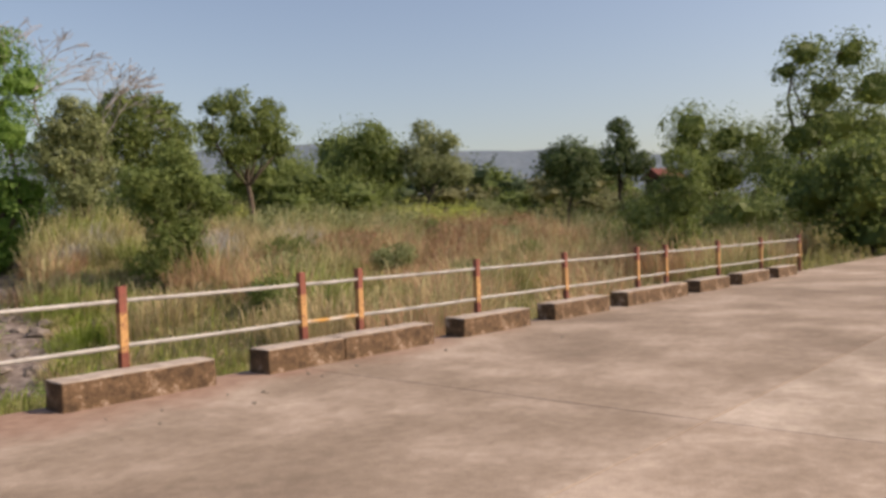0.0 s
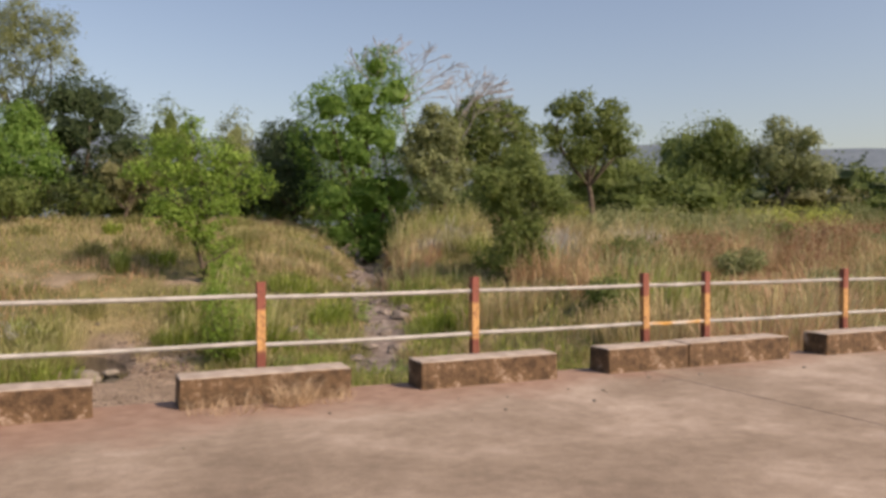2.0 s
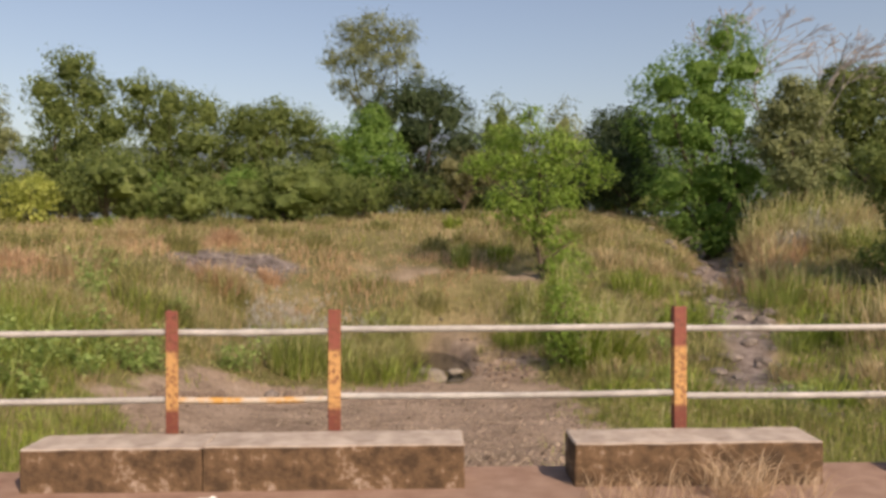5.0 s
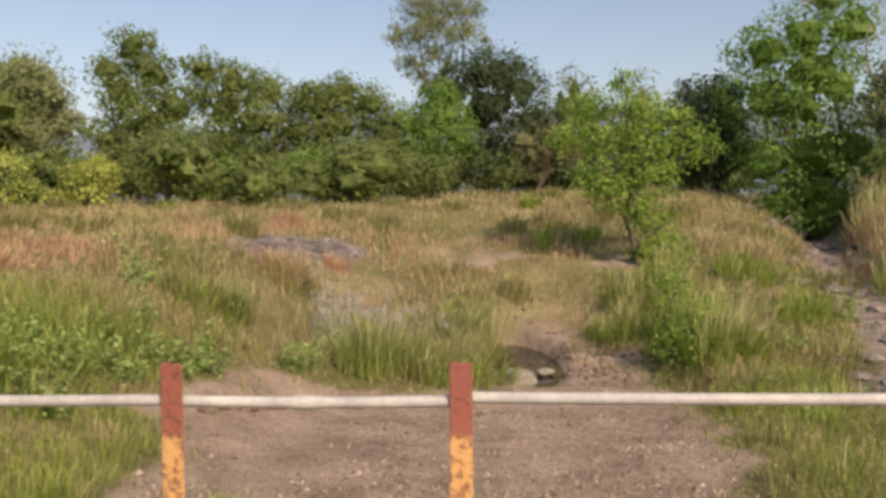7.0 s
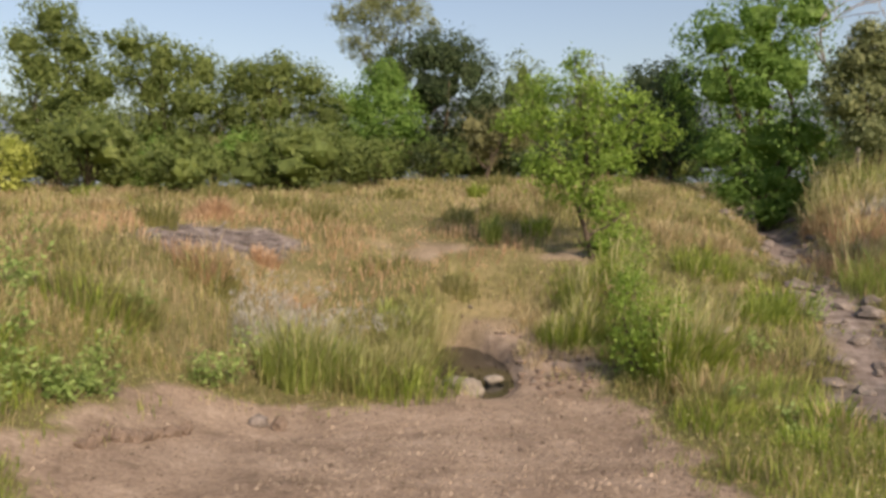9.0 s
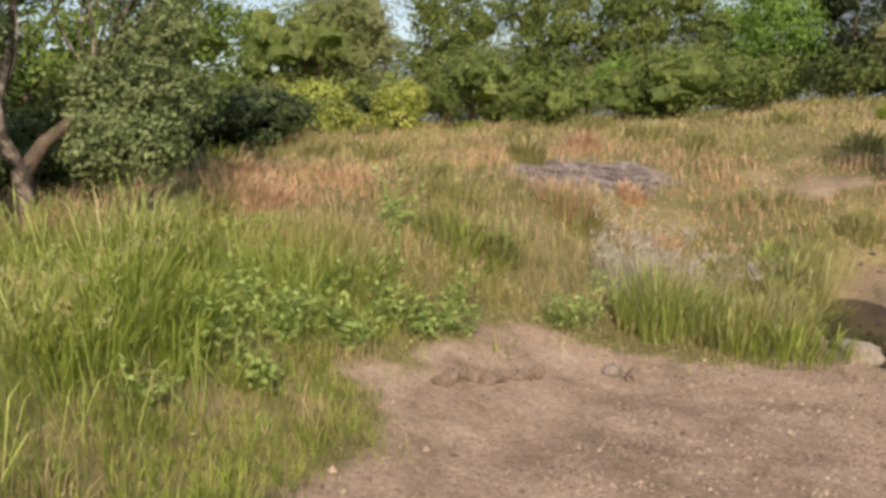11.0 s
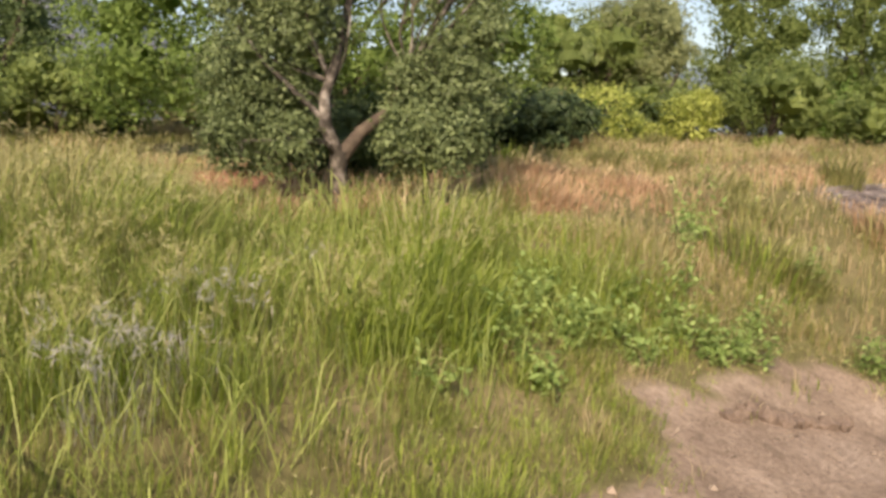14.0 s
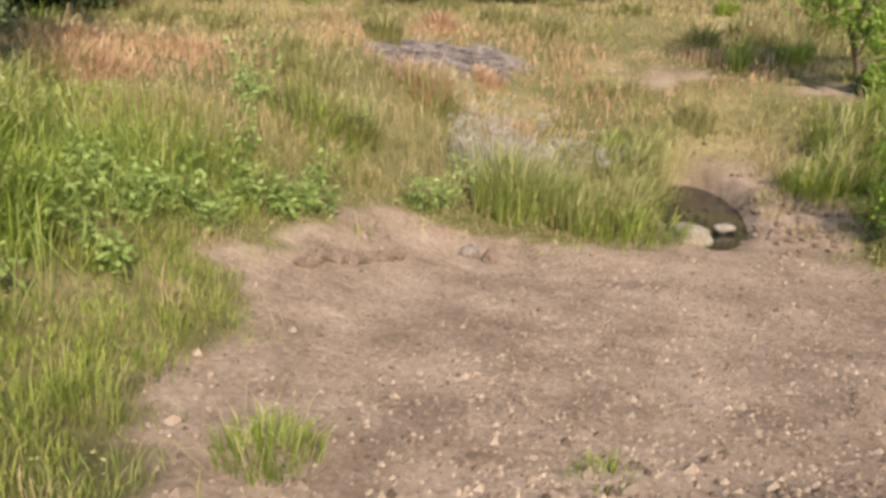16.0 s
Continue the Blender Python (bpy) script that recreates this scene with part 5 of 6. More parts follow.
def arching(name, label, points, outward, tall, width, material, seed, kind="stuff"):
    """Long blades that rise from a tuft, arch over and hang at the tip, as one mesh."""
    rs = np.random.default_rng(seed)
    p, out = np.asarray(points, dtype=float), np.asarray(outward, dtype=float)
    n = len(p)
    h = (np.asarray(tall) * rs.uniform(0.6, 1.15, n))[:, None]
    w = (np.asarray(width) * rs.uniform(0.6, 1.3, n))[:, None]
    turn = rs.uniform(-1.0, 1.0, n) + np.arctan2(out[:, 1], out[:, 0])
    way = np.stack([np.cos(turn), np.sin(turn), np.zeros(n)], 1) * rs.uniform(0.12, 0.62, (n, 1)) + np.array([0.1, 0.05, 0])
    fall = rs.uniform(0.05, 0.42, (n, 1))
    spin = turn + np.pi / 2 + rs.normal(size=n) * 0.5
    side = np.stack([np.cos(spin), np.sin(spin), np.zeros(n)], 1) * w
    rows = []
    for k, wide in ((0.0, 0.35), (0.5, 0.5), (0.82, 0.34), (1.0, 0.0)):
        c = p + h * (way * k * k + np.array([0, 0, 1.0]) * (k - fall * k ** 4))
        rows += [c - side * wide, c + side * wide] if wide else [c]
    v = np.stack(rows, 1).reshape(-1, 3)
    i = np.arange(n, dtype=np.int32)[:, None] * 7
    idx = np.concatenate([i, i + 1, i + 3, i + 2, i + 2, i + 3, i + 5, i + 4, i + 4, i + 5, i + 6], 1)
    me = bpy.data.meshes.new(name)
    me.vertices.add(len(v))
    me.vertices.foreach_set("co", v.astype(np.float32).ravel())
    me.loops.add(idx.size)
    me.loops.foreach_set("vertex_index", idx.ravel())
    me.polygons.add(3 * n)
    me.polygons.foreach_set("loop_start", (np.arange(n)[:, None] * 11 + np.array([0, 4, 8])).astype(np.int32).ravel())
    me.polygons.foreach_set("loop_total", np.tile(np.array([4, 4, 3], dtype=np.int32), n))
    me.update(calc_edges=True)
    me.materials.append(material)
    return tagged(new(name, me), label, "grass", kind=kind)


def plumes(label, points, tall, size, material, seed, sway=0.25):
    """Thin stalks with loose nodding seed heads, as one mesh."""
    rs = np.random.default_rng(seed)
    p = np.asarray(points, dtype=float)
    n, each = len(p), 15
    h = (np.asarray(tall) * rs.uniform(0.8, 1.15, n))[:, None]
    lean = rs.normal(size=(n, 3)) * np.array([sway, sway, 0]) + np.array([0.12, 0.06, 0])
    stalk = blades("grass", label, p, h[:, 0], np.full(n, 0.006), material, seed, 0.2, (0.1, 0.05))
    k = rs.uniform(0.78, 1.08, (n, each, 1))
    q = p[:, None, :] + h[:, None, :] * (lean[:, None, :] * k * k + np.array([0, 0, 1.0]) * (k - 0.16 * k ** 5)) + rs.normal(size=(n, each, 3)) * 0.014
    v, f = leaves(q.reshape(-1, 3), size * 1.25, rs, 0.2, rs.normal(size=(n * each, 3)) * np.array([1, 1, 0.25]))
    tagged(new("grass_seed_head", mesh_of("grass_seed_head", v, f, material)), label, "grass", kind="stuff")
    return stalk


def tall_grass():
    """The high grass beside the deck, in overlapping tufts, and its seed heads."""
    rng = random.Random(101)
    sets = {k: ([], [], [], []) for k in ("lush", "arch", "olive")}
    heads = []

    def tuft(x, y, tall, spread, count, k):
        a = sets[k]
        far = math.hypot(x + 2.2, y)
        for _ in range(count):
            b, r = rng.uniform(0, 6.283), spread * math.sqrt(rng.random())
            px, py = x + r * math.cos(b), y + r * math.sin(b)
            if py < 0.2:
                continue
            a[0].append((px, py, rough_height(px, py) - 0.02))
            a[1].append((math.cos(b), math.sin(b), 0))
            a[2].append(tall)
            a[3].append((0.006 + 0.0009 * far) * (0.7 if tall < 0.5 else 1.0))

    for _ in range(900):
        x, y = rng.uniform(-16.5, -7.9), rng.uniform(0.5, 7.6)
        if bare(x, y) > 0.2 or y > 5.1 - 0.12 * (x + 9) or math.hypot((x + 7.6) / 0.9, (y - 4.3) / 2.0) < 1 or earthy(x, y) > 0.3 or wav(x, y, 1.15, 63) < 0.0 or math.hypot(x + 8.2, y - 1.9) < 0.85:
            continue
        patch = 1 + 0.5 * wav(x, y, 0.55, 51)
        mound = smooth(4.0, 1.0, math.hypot(x + 12.8, (y - 2.6) * 1.1))
        tall = (0.52 + 0.35 * smooth(-7.0, -9.0, x) * smooth(6.8, 4.5, y) + 0.55 * mound) * patch
        k = "olive" if rng.random() < 0.2 + 0.3 * mound else ("arch" if rng.random() < 0.55 else "lush")
        tuft(x, y, tall * rng.uniform(0.75, 1.2), 0.24, 34, k)
        for _ in range(3 if mound > 0.2 else 2):
            px, py = x + rng.uniform(-0.3, 0.3), max(0.3, y + rng.uniform(-0.3, 0.3))
            heads.append((px, py, rough_height(px, py) - 0.02, tall * rng.uniform(1.0, 1.2)))
    sets["dry"] = ([], [], [], [])
    for _ in range(760):
        x, y = rng.uniform(-8.6, -4.3), rng.uniform(0.3, 8.4)
        if bare(x, y) > 0.3 or wav(x, y, 1.4, 77) < -0.18:
            continue
        u = rng.random()
        tuft(x, y, 0.27 * (1 + 0.7 * wav(x, y, 0.8, 78)) * rng.uniform(0.7, 1.3), 0.2, 28, "arch" if u < 0.35 else ("lush" if u < 0.68 else ("olive" if u < 0.88 else "dry")))
    for _ in range(120):
        x, y = rng.uniform(-0.35, 2.4), rng.uniform(13.9, 19.5)
        tuft(x, y, rng.uniform(0.16, 0.42), 0.2, 16, "olive" if rng.random() < 0.4 else "dry")
    for _ in range(70):
        x, y = rng.uniform(-3.6, -2.3), rng.uniform(12.9, 18.5)
        tuft(x, y, rng.uniform(0.4, 0.85), 0.22, 20, "olive" if rng.random() < 0.6 else "arch")
    for _ in range(34):
        b, r = rng.uniform(0, 6.283), math.sqrt(rng.random())
        x, y = -8.65 + 0.62 * r * math.cos(b), 5.7 + 0.75 * r * math.sin(b)
        tuft(x, y, rng.uniform(1.05, 1.45) * (1.05 - 0.35 * r), 0.2, 34, "lush" if rng.random() < 0.7 else "arch")
        if rng.random() < 0.7:
            heads.append((x, y, rough_height(x, y) - 0.02, rng.uniform(1.4, 1.75)))
    for k, mat, label in (("lush", M_BLADE_LUSH, "tall bright green arching grass beside the deck"), ("arch", M_BLADE_ARCH, "tall light green arching grass beside the deck"), ("olive", M_BLADE_OLIVE, "half-dry arching grass beside the deck"), ("dry", M_BLADE_DRY, "dry tufts of grass beside the dirt")):
        a = sets[k]
        arching("grass", label, a[0], a[1], a[2], a[3], mat, 60 + len(k))
    for cx, cy, r, n, tall in ((-8.7, 2.1, 0.35, 24, 1.0), (-9.4, 3.4, 0.3, 12, 1.1), (-5.4, 14.5, 0.8, 44, 1.45), (-4.5, 14.5, 0.6, 24, 1.3)):
        spots = [(cx + r * rng.gauss(0, 0.6), cy + r * rng.gauss(0, 0.6)) for _ in range(n)]
        plumes("silver-grey feathery plumes leaning over the grass", [(px, py, rough_height(px, py) - 0.02) for px, py in spots], [tall] * n, 0.075 if cy < 5 else 0.12, M_BLADE_SILVER, 80 + n, 0.35)
    plumes("pale nodding seed heads over the tall grass", [q[:3] for q in heads], [q[3] for q in heads], 0.06, M_BLADE_SEED, 71)


tall_grass()


def tussock(label, x, y, tall, spread, count, material, category="grass clump", width=0.02, bend=0.5, wind=(0.25, 0.0)):
    """A grass clump standing by itself, with seed heads when it is a large one."""
    rs = np.random.default_rng(int(abs(x * 71 + y * 313)) + 5)
    r, a = spread * np.sqrt(rs.uniform(0, 1, count)), rs.uniform(0, 2 * np.pi, count)
    z = height(x, y) - 0.05
    px, py = r * np.cos(a), r * np.sin(a)
    foot = np.stack([px, py, [rough_height(x + i, y + j) - z for i, j in zip(px, py)]], 1)
    if category == "straw":
        foot[:, 2] = 0.005
        ob = blades("straw", label, foot, np.full(count, tall), np.full(count, width), material, count, 2.4, wind, kind="")
    else:
        ob = arching("grass_clump", label, foot, np.stack([px, py, np.zeros(count)], 1), np.full(count, tall) * (1.12 - 0.4 * r / spread) * rs.uniform(0.55, 1.1, count), np.full(count, width), material, count, kind="")
    ob.matrix_basis = pose(x, y, z)
    ob["category"] = category
    if count >= 300 and material != M_BLADE_SILVER:
        few = count // 5
        top = blades("seed_head", "pale drooping seed heads", np.stack([px[:few], py[:few], np.zeros(few)], 1), np.full(few, tall), np.full(few, width), M_BLADE_SEED, count + 3, bend * 1.3, wind, kind="stuff", foot=0.2, mid=0.8)
        del top["category"]
        top.parent = ob
    return ob


tussock("silvery plumed grass clump near the pool", -5.5, 14.9, 1.35, 0.8, 260, M_BLADE_SILVER, "grass clump", 0.014, 0.7, (-0.35, 0))
tussock("silvery plumed grass clump near the pool", -4.5, 14.7, 1.2, 0.7, 180, M_BLADE_SILVER, "grass clump", 0.013, 0.7, (-0.35, 0))
tussock("bright green grass clump below silvery plumes", -4.8, 13.7, 1.55, 0.75, 800, M_BLADE_ARCH, "grass clump", 0.018, 0.5)
tussock("bright green grass clump below silvery plumes", -4.1, 13.9, 1.15, 0.7, 560, M_BLADE_ARCH, "grass clump", 0.016, 0.5)
tussock("olive grass clump at the edge of the dirt", -3.4, 13.7, 0.8, 0.8, 700, M_BLADE_OLIVE, "grass clump", 0.016, 0.5)
tussock("olive grass clump at the pool's edge", -3.0, 14.5, 0.8, 0.6, 500, M_BLADE_OLIVE, "grass clump", 0.016, 0.5)
tussock("dark olive grass clump behind the pool", -2.6, 17.2, 0.9, 0.8, 480, M_BLADE_OLIVE, "grass clump", 0.02, 0.5)
tussock("bright green grass clump above the pool", 0.9, 16.7, 0.95, 0.8, 560, M_BLADE_LUSH, "grass clump", 0.02, 0.5)
tussock("tall reed-green grass clump under the spreading tree", -9.9, 7.0, 1.45, 0.8, 1000, M_BLADE_LUSH, "grass clump", 0.016, 0.5)
tussock("silvery plumed grass tuft among green grass", -8.7, 2.2, 0.8, 0.4, 120, M_BLADE_SILVER, "grass clump", 0.009, 1.1, (-0.2, -0.1))
tussock("silvery plumed grass tuft among green grass", -8.9, 3.0, 0.8, 0.4, 80, M_BLADE_SILVER, "grass clump", 0.009, 1.1, (-0.2, -0.1))
tussock("dark olive shrub-like tuft in the grass", -16.8, 5.3, 1.2, 0.4, 260, M_BLADE_OLIVE, "grass clump", 0.02, 0.3)
tussock("dark olive shrub-like tuft in the grass", -7.5, 12.9, 0.85, 0.45, 330, M_BLADE_OLIVE, "grass clump", 0.018, 0.4)
tussock("low dark green grass clump", -11.0, 10.4, 0.3, 0.8, 420, M_BLADE_LUSH, "grass clump", 0.02, 0.7)
tussock("dry olive grass tuft on the stream bank", 4.3, 27.0, 1.0, 0.7, 300, M_BLADE_OLIVE, "grass clump", 0.03, 0.35)
tussock("dark olive shrub-like tuft in the grass", -0.6, 22.8, 1.4, 0.3, 170, M_BLADE_ARCH, "grass clump", 0.024, 0.25)
for k, (x, y) in enumerate(((13.2, 26.5), (14.4, 27.6), (12.2, 28.2), (15.8, 29.0), (13.8, 30.4), (16.5, 26.6), (11.6, 24.6), (18.0, 28.4))):
    tussock("tall pale straw grass on the stream bank", x, y, 1.35 + 0.25 * math.sin(k * 2.1), 1.0, 420, (M_BLADE_OLIVE, M_BLADE_SILVER, M_BLADE_RUST, M_BLADE_DRY)[k % 4], "grass clump", 0.03, 0.6)
for x, y, h, c in ((14.2, 22.4, 1.6, 0), (12.6, 27.4, 1.7, 1), (10.9, 23.4, 1.1, 3), (18.6, 24.5, 1.7, 2), (20.5, 22.0, 1.5, 1), (15.5, 29.5, 2.2, 0), (16.6, 28.0, 1.9, 1), (13.6, 29.2, 2.0, 0), (18.4, 30.5, 1.8, 3), (21.5, 28.0, 2.0, 1), (24.5, 26.0, 2.1, 1), (27.5, 28.0, 2.2, 0), (31.0, 26.5, 2.2, 1), (35.0, 28.0, 2.2, 0), (12.4, 25.2, 1.3, 2), (29.0, 23.5, 1.9, 1), (39.0, 25.0, 2.1, 1), (22.8, 24.0, 1.8, 2), (17.0, 21.5, 1.2, 2), (16.0, 24.6, 1.4, 1), (26.0, 21.5, 1.7, 3), (32.5, 22.5, 1.8, 3)):
    tussock(("tall pale green grass", "tall straw-coloured grass", "silver-grey plumed grass", "rust-brown dead grass")[c] + " clump on the stream bank", x, y, h, h * 0.75, 760, (M_BLADE_ARCH, M_BLADE_DRY, M_BLADE_SILVER, M_BLADE_RUST)[c], "grass clump", 0.028)
for k in range(55):
    x, y = 11 + 3.0 * (k % 11) + 1.3 * math.sin(k * 5.1), 4.5 + 4.4 * (k // 11) + 1.8 * math.sin(k * 2.7)
    c = (1, 0, 1, 2, 0, 3, 1)[k % 7] if x < 20 else (1, 1, 0, 1, 2)[k % 5]
    tussock(("pale dry", "rust-brown dead", "olive half-dry", "light green")[c] + " grass clump beyond the railing", round(x, 1), round(y, 1), 1.15 + 0.03 * x + 0.3 * math.sin(k * 1.7), 1.5, 460, (M_BLADE_DRY, M_BLADE_RUST, M_BLADE_OLIVE, M_BLADE_ARCH)[c], "grass clump", 0.024)
for k in range(30):
    y = 7.5 + 0.68 * k
    x = lerp_table(STREAM, y) + (1.0 + 0.035 * y + 0.4 * math.sin(k * 3.3)) * (1 if k % 2 else -1)
    tussock(("olive half-dry", "straw-dry", "green")[k % 3] + " grass clump on the stream's edge", round(x, 1), round(y, 1), 0.55 + 0.25 * math.sin(k * 1.9), 0.6, 170, (M_BLADE_OLIVE, M_BLADE_DRY, M_BLADE_ARCH)[k % 3], "grass clump", 0.02)
crng = random.Random(58)
for k in range(150):
    az, r = radians(crng.uniform(-70, 58)), crng.uniform(9, 34)
    x, y = -2 + r * math.sin(az), r * math.cos(az)
    if y < 1 or bare(x, y) > 0.2 or burnt(x, y) > 0.2 or earthy(x, y) > 0.3:
        continue
    l, r_ = lushness(x, y), rustiness(x, y)
    kind = ("rust-brown", M_BLADE_RUST) if crng.random() < r_ * 0.8 else (("green", M_BLADE_LUSH) if crng.random() < l + 0.1 else crng.choice((("olive", M_BLADE_OLIVE), ("olive", M_BLADE_OLIVE), ("straw-dry", M_BLADE_DRY))))
    tussock(kind[0] + " grass clump standing in the field", round(x, 1), round(y, 1), crng.uniform(0.5, 1.05), crng.uniform(0.35, 0.9), 210, kind[1], "grass clump", 0.010 + 0.0008 * r, 0.6)
for x, y, h in ((2.2, 13.5, 1.6), (2.6, 13.8, 1.9), (3.0, 14.0, 1.4), (2.6, 15.0, 1.7), (2.0, 15.4, 1.5), (2.3, 17.2, 1.5), (2.4, 19.0, 1.4), (1.2, 17.0, 1.1), (1.4, 18.6, 1.1)):
    tussock("bright green grass clump beside the slim shrub", x, y, h, 0.5, 330, M_BLADE_LUSH, "grass clump", 0.022, 0.4)
for x, y, h in ((0.6, 17.4, 0.8), (1.6, 16.6, 0.7), (-2.9, 18.4, 0.7), (2.4, 15.4, 0.8), (-3.0, 15.6, 0.8), (-3.2, 17.0, 0.7), (1.6, 15.2, 0.5), (1.2, 18.6, 0.5), (-1.6, 20.2, 0.6)):
    tussock("olive grass clump on the bank of the pool", x, y, h, 0.5, 300, M_BLADE_OLIVE, "grass clump", 0.018, 0.6)
tussock("green grass tuft on the dirt below the deck", -4.75, 4.45, 0.40, 0.4, 320, M_BLADE_LUSH, "grass clump", 0.010, 1.3)
tussock("small green grass tuft on the dirt", -2.4, 5.0, 0.2, 0.25, 90, M_BLADE_LUSH, "grass clump", 0.01, 0.9)



# ---- broad-leaved weeds ----
def herb(x, y, tall, label="leafy green weed beside the bare dirt", spread=0.46, leaf=0.074):
    rs = np.random.default_rng(int(abs(x * 517 + y * 91 + tall * 7)))
    root = empty("weed", pose(x, y, rough_height(x, y) - 0.03), label, "weed", "weeds round the dirt")
    stems, pts = [], []
    for _ in range(5):
        a, s = rs.uniform(0, 6.28), rs.uniform(0.2, 1.0) * spread
        top = (math.cos(a) * s, math.sin(a) * s, tall * rs.uniform(0.5, 0.95))
        path = branch(rs, (0, 0, 0), top, 0.12, 4)
        stems.append(tube(path, [0.008, 0.007, 0.006, 0.005, 0.003], 4))
        for k in range(26):
            q = path[0].lerp(path[-1], rs.uniform(0.2, 1.0))
            pts.append(tuple(q + Vector(rs.normal(size=3)) * 0.085))
    v, f = joined(stems)
    part("stem", mesh_of("stem", v, f, M_LEAF_HERB), None, root)
    v, f = leaves(np.array(pts), leaf * 1.4, rs, 0.85, np.array([0, 0, 1.0]) + rs.normal(size=(len(pts), 3)) * 0.55)
    part("foliage", mesh_of("foliage", v, f, M_LEAF_HERB), None, root)


for hx_, hy_, ht in ((-8.1, 5.9, 0.6), (-8.2, 6.5, 0.65), (-7.8, 7.1, 0.55), (-8.0, 7.7, 0.6), (-8.4, 10.9, 1.2), (-7.2, 9.4, 0.55), (-6.9, 9.9, 0.5), (-8.3, 7.2, 0.7), (-7.6, 9.1, 0.7), (-7.5, 6.2, 0.4), (-7.3, 8.0, 0.4), (-9.0, 5.0, 0.6), (-7.9, 5.2, 0.5), (2.7, 12.0, 0.7), (2.9, 9.8, 0.5), (4.4, 15.0, 0.8), (-5.9, 12.2, 0.85), (-5.7, 12.6, 1.25), (-6.1, 12.0, 0.5), (-7.4, 12.9, 0.8), (-8.7, 11.4, 0.95), (-8.9, 11.8, 1.4), (-7.0, 9.3, 0.5), (-7.4, 9.0, 0.55), (-6.9, 9.9, 0.45), (-7.2, 10.4, 0.6), (-7.9, 7.2, 0.6), (-8.3, 6.4, 0.65), (-7.7, 7.9, 0.55), (-8.1, 8.9, 0.6), (-8.6, 7.4, 0.7), (-7.5, 8.4, 0.5), (-7.8, 6.3, 0.45), (-8.0, 9.8, 0.7), (3.6, 11.0, 0.6), (5.2, 9.6, 0.6), (6.5, 17.0, 0.8), (16.6, 21.0, 1.2), (15.4, 20.4, 1.0), (17.4, 20.0, 1.1)):
    herb(hx_, hy_, ht)



# ---- rocks, clods, gravel ----
def lump(name, x, y, sx, sy, sz, material, label, category, seed, group="", sub=2, sink=0.25, z=None):
    bm = bmesh.new()
    bmesh.ops.create_icosphere(bm, subdivisions=sub, radius=1.0)
    off = Vector((seed * 3.7, seed * 1.3, 0))
    for v in bm.verts:
        k = 1 + 0.42 * noise.cell(v.co * 1.4 + off) * 0.5 + 0.25 * noise.noise(v.co * 1.3 + off) + 0.14 * noise.noise(v.co * 3.5 + off)
        v.co = Vector((v.co.x * sx, v.co.y * sy, v.co.z * sz)) * k
    ob = new(name, finish(bm, name, material, sub > 2))
    ob.matrix_basis = pose(x, y, (rough_height(x, y) if z is None else z) + sz * (1 - 2 * sink) * 0.9, 0, 0, seed * 47)
    return tagged(ob, label, category, group)


WATER_Z = -1.93
bm = bmesh.new()
ring = [bm.verts.new((-1.5 - 0.29 * math.sin(a) + 1.0 * math.cos(a), 16.3 + 2.95 * math.sin(a), 0)) for a in [k * math.pi / 24 for k in range(48)]]
bm.faces.new(ring)
pool = new("pool_water", finish(bm, "pool_water", M_WATER))
pool.location.z = WATER_Z
tagged(pool, "dark still pool of stream water", "water", kind="structure")
lump("rock", -1.72, 13.8, 0.43, 0.28, 0.2, M_ROCK_PALE, "pale flat rock at the pool's edge", "rock", 3, "rocks in the pool", 3, 0.2, WATER_Z)
lump("rock", -1.05, 14.7, 0.22, 0.16, 0.11, M_ROCK_PALE, "small pale rock standing in the pool", "rock", 5, "rocks in the pool", 3, 0.2, WATER_Z)
lump("rock", -4.98, 11.3, 0.17, 0.14, 0.13, M_ROCK, "dark stone lying on the bare dirt", "rock", 8, "stones on the dirt")
lump("rock", -4.62, 11.2, 0.15, 0.13, 0.12, M_CLOD, "brown stone lying on the bare dirt", "rock", 9, "stones on the dirt")
rng = random.Random(12)
for k in range(46):
    u = k / 45
    lump("clod", -6.36 + 0.68 * u + rng.uniform(-0.06, 0.06), 8.25 + 1.7 * u + 0.1 * math.sin(u * 9) + rng.uniform(-0.14, 0.14), rng.uniform(0.05, 0.13), rng.uniform(0.05, 0.11), rng.uniform(0.045, 0.10), M_CLOD, "lump of dried brown earth in a row", "clod", k + 500, "row of earth clods", 1)
for k in range(95):
    y = rng.uniform(9, 34)
    x = lerp_table(STREAM, y) + rng.gauss(0, 0.75 + 0.02 * y)
    s = rng.uniform(0.10, 0.34)
    lump("stream_rock", x, y, s, s * rng.uniform(0.6, 1), s * rng.uniform(0.35, 0.7), M_ROCK, "dark grey rock in the dry stream bed", "rock", k + 60, "rocks in the stream bed", 2, 0.35)
for k in range(10):
    y = rng.uniform(5.0, 11.5)
    x = lerp_table(STREAM, y) + rng.gauss(0, 0.6)
    s = rng.uniform(0.15, 0.35)
    lump("stream_rock", x, y, s, s * 0.8, s * 0.5, M_ROCK, "dark grey rock among stream grass", "rock", k + 120, "rocks in the stream bed", 2, 0.3)
for k in range(34):
    a = rng.uniform(-0.9, 1.9)
    r = rng.uniform(1.0, 1.5)
    s = rng.uniform(0.04, 0.11)
    lump("stone", -1.3 + 1.15 * r * math.cos(a), 15.6 + 2.7 * r * math.sin(a), s, s * 0.8, s * 0.6, M_CLOD if k % 3 else M_ROCK, "muddy stone on the bank of the pool", "stone", k + 400, "stones round the pool", 1, 0.35)
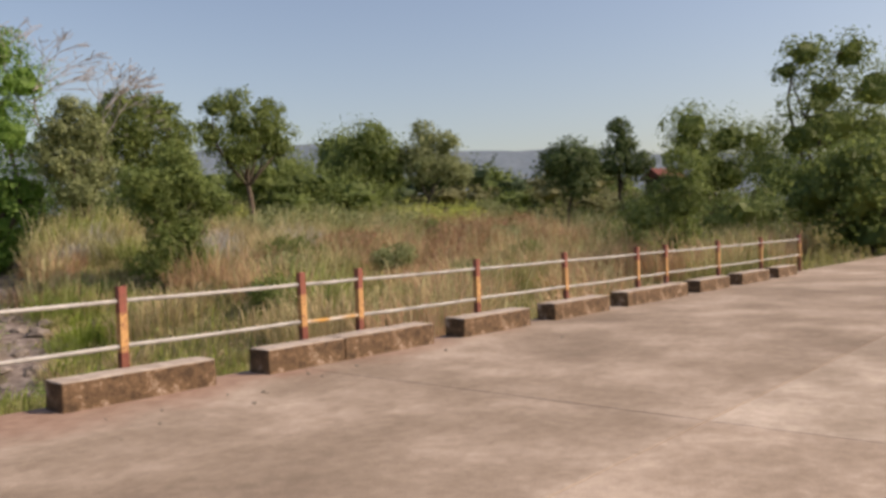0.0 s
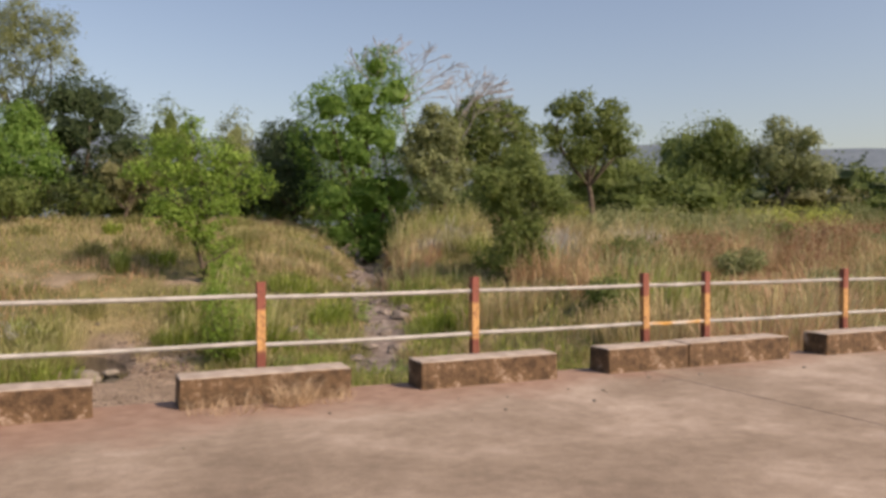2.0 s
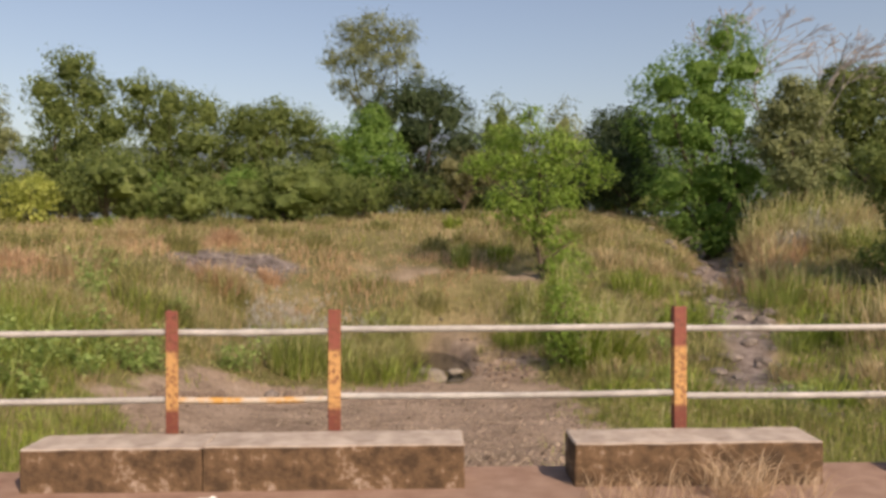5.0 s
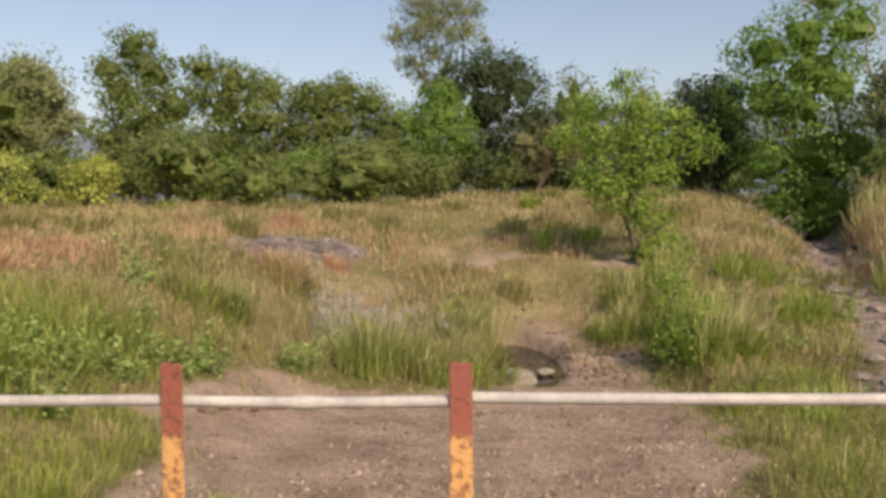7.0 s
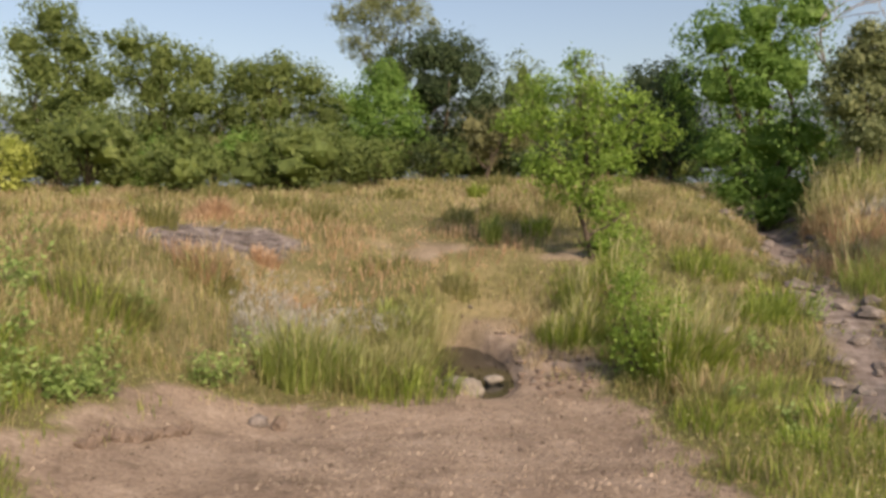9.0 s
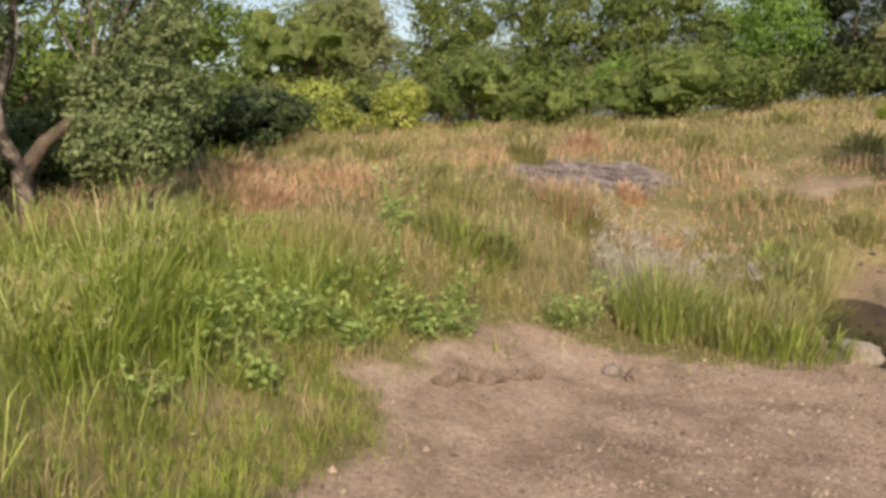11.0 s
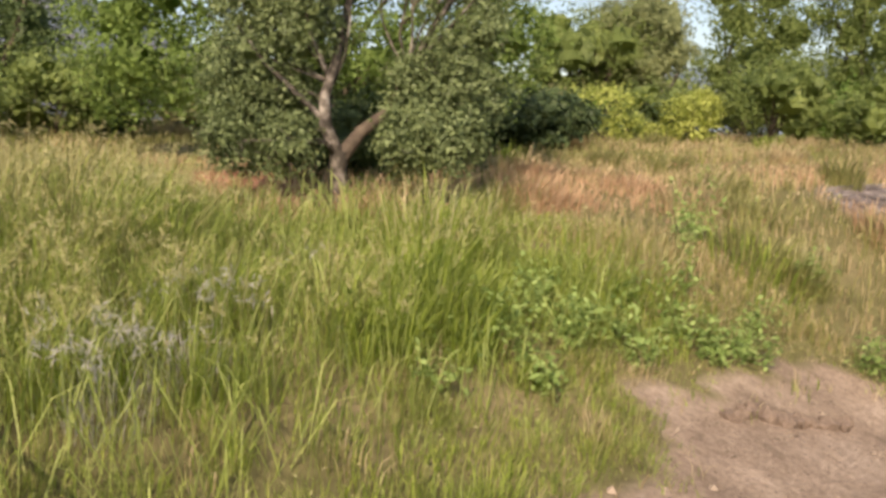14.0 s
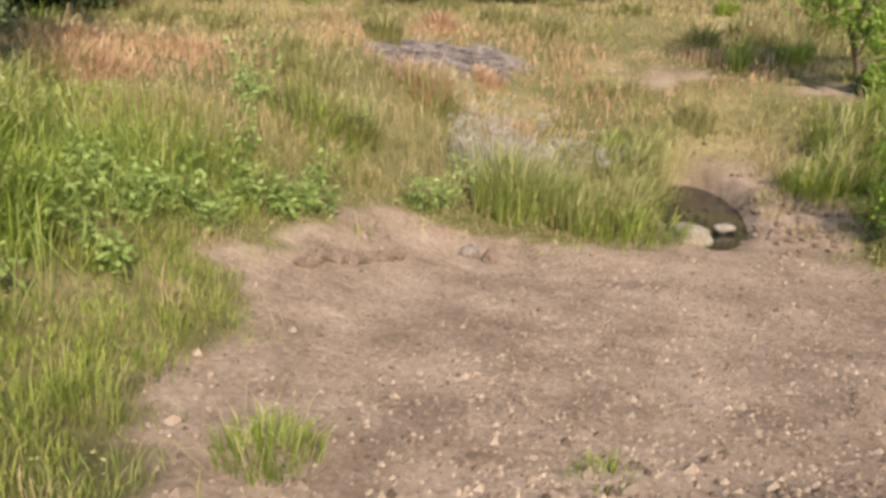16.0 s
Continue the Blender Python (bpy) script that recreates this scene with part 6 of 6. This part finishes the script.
for k in range(70):
    x, y = -0.75 + 2.0 * rng.random(), 13.3 + 3.2 * rng.random()
    s = rng.uniform(0.03, 0.09)
    lump("clod", x, y, s * 1.4, s, s * 0.6, M_CLOD, "lump of brown earth on the pool's bank", "clod", k + 600, "earth lumps on the pool's bank", 1, 0.3)
v, f, o = [], [], 0
for k in range(27000):
    x, y = rng.uniform(-6.5, 1.5), rng.uniform(0.4, 13.2)
    d = 0.25 + 0.75 * smooth(-5.2, -3.0, x + 0.5 * wav(x, y, 0.7, 4))
    if bare(x, y) < 0.5 or rng.random() > d:
        continue
    s = rng.uniform(0.008, 0.026) * (1 + 1.2 * (rng.random() < 0.05)) * (1 + 0.5 * smooth(7.5, 5.0, y))
    z = rough_height(x, y)
    p = [Vector((rng.uniform(-1, 1), rng.uniform(-1, 1), 0)).normalized() * s for _ in range(1)][0]
    q = Vector((-p.y, p.x, 0)) * rng.uniform(0.6, 1.0)
    c = Vector((x, y, z))
    v += [c + p, c + q, c - p, c - q, c + Vector((0.2 * s, 0, s * 0.8)), c + Vector((0, 0, -s * 0.3))]
    for i in range(4):
        f.append((o + i, o + (i + 1) % 4, o + 4))
    o += 6
M_GRAVEL = leafy("gravel", (0.085, 0.062, 0.048), (0.36, 0.29, 0.23), 0.0, 0.95)
tagged(new("gravel", mesh_of("gravel", v, f, M_GRAVEL)), "loose brown gravel scattered over the dirt", "gravel", kind="stuff")

# ---- burnt brush on the ash ----
for k in range(40):
    a, r = rng.uniform(0, 6.28), math.sqrt(rng.random())
    x, y = -7.8 + 1.25 * r * math.cos(a) - 0.85 * r * math.sin(a), 19.9 + 2.6 * r * math.cos(a) + 0.4 * r * math.sin(a)
    t, length = rng.uniform(-0.5, 0.5) + (1.1 if k % 3 else 0.3), rng.uniform(0.5, 1.7)
    z = rough_height(x, y)
    pts = [(length * (i / 4 - 0.5) * math.cos(t) + 0.05 * rng.uniform(-1, 1), length * (i / 4 - 0.5) * math.sin(t) + 0.05 * rng.uniform(-1, 1), 0.03 + rng.uniform(0, 0.07) + length * (i / 4 - 0.5) * math.sin(t) * 0.22) for i in range(5)]
    vv, ff = tube(pts, [0.026, 0.024, 0.02, 0.015, 0.008], 6)
    ob = new("burnt_branch", mesh_of("burnt_branch", vv, ff, M_CHAR, True))
    ob.location = (x, y, z)
    tagged(ob, "charred grey branch lying on the ash", "branch", "burnt branches")

# ---- litter and straw on the deck ----
tussock("dry straw tuft before a guard stone", 0.16, -0.5, 0.24, 0.2, 200, M_STRAW, "straw", 0.007, 1.5, (0, -0.2)).location.z = 0.0
tussock("dry straw scattered before a guard stone", -0.42, -0.5, 0.17, 0.36, 200, M_STRAW, "straw", 0.005, 1.6, (0, -0.3)).location.z = 0.0
tussock("dry straw scattered before a guard stone", 0.45, -0.47, 0.14, 0.27, 130, M_STRAW, "straw", 0.005, 1.6, (0, -0.3)).location.z = 0.0
bm = bmesh.new()
bmesh.ops.create_grid(bm, x_segments=6, y_segments=4, size=1.0)
for v_ in bm.verts:
    v_.co = Vector((v_.co.x * 0.055, v_.co.y * 0.035, 0.012 + 0.018 * noise.noise(v_.co * 2.2)))
bmesh.ops.solidify(bm, geom=bm.faces[:], thickness=0.002)
ob = new("paper_scrap", finish(bm, "paper_scrap", M_PAPER))
ob.matrix_basis = pose(-2.92, -0.55, 0.0, 0, 0, 20)
tagged(ob, "crumpled white paper scrap on the deck", "litter")
for k in range(26):
    x, y = rng.uniform(-5, 9), -0.42 - abs(rng.gauss(0, 0.9))
    s = rng.uniform(0.008, 0.022)
    lump("pebble", x, y, s * 1.3, s, s * 0.6, M_ROCK_PALE, "small loose pebble on the concrete deck", "pebble", k + 300, "pebbles on the deck", 1, 0.2, 0.0)

# ---- house among the far trees ----
house = empty("house", pose(54.3, 19.9, height(54.3, 19.9) - 0.1, 0, 0, -25), "small grey house with a red sloping roof", "house")
bm = bmesh.new()
box(bm, -1.0, 1.0, -1.0, 1.0, 0, 4.7, 0.02, 1)
part("wall", bm, M_PLASTER, house)
bm = bmesh.new()
vs = [bm.verts.new(c) for c in ((-1.3, -1.3, 4.75), (1.3, -1.3, 4.75), (1.3, 1.3, 4.75), (-1.3, 1.3, 4.75), (-1.2, 0, 5.5), (1.2, 0, 5.5))]
for q in ((0, 1, 5, 4), (2, 3, 4, 5), (1, 2, 5), (3, 0, 4), (3, 2, 1, 0)):
    bm.faces.new([vs[i] for i in q])
part("roof", bm, M_ROOF, house)


# ---- far hills ----
def ridge(label, az0, az1, dist, tops, material, deep=300):
    v, f = [], []
    n = 90
    for i in range(n + 1):
        a = radians(az0 + (az1 - az0) * i / n)
        h = lerp_table(tops, az0 + (az1 - az0) * i / n) * (1 + 0.10 * wav(i * 0.11, dist * 0.01, 1.0, 6) + 0.03 * wav(i * 0.6, dist * 0.01, 1.0, 7))
        for r, z in ((dist - 260, -25), (dist - 120, h * 0.45), (dist - 45, h * 0.8), (dist, h), (dist + deep, -25)):
            v.append((math.sin(a) * r, math.cos(a) * r, z * 1.0))
        if i:
            for k in range(4):
                f.append(((i - 1) * 5 + k, i * 5 + k, i * 5 + k + 1, (i - 1) * 5 + k + 1))
    tagged(new("backdrop", mesh_of("backdrop", v, f, material, True)), label, "hill", kind="structure")


# the haze over both ridges is in their material colours only
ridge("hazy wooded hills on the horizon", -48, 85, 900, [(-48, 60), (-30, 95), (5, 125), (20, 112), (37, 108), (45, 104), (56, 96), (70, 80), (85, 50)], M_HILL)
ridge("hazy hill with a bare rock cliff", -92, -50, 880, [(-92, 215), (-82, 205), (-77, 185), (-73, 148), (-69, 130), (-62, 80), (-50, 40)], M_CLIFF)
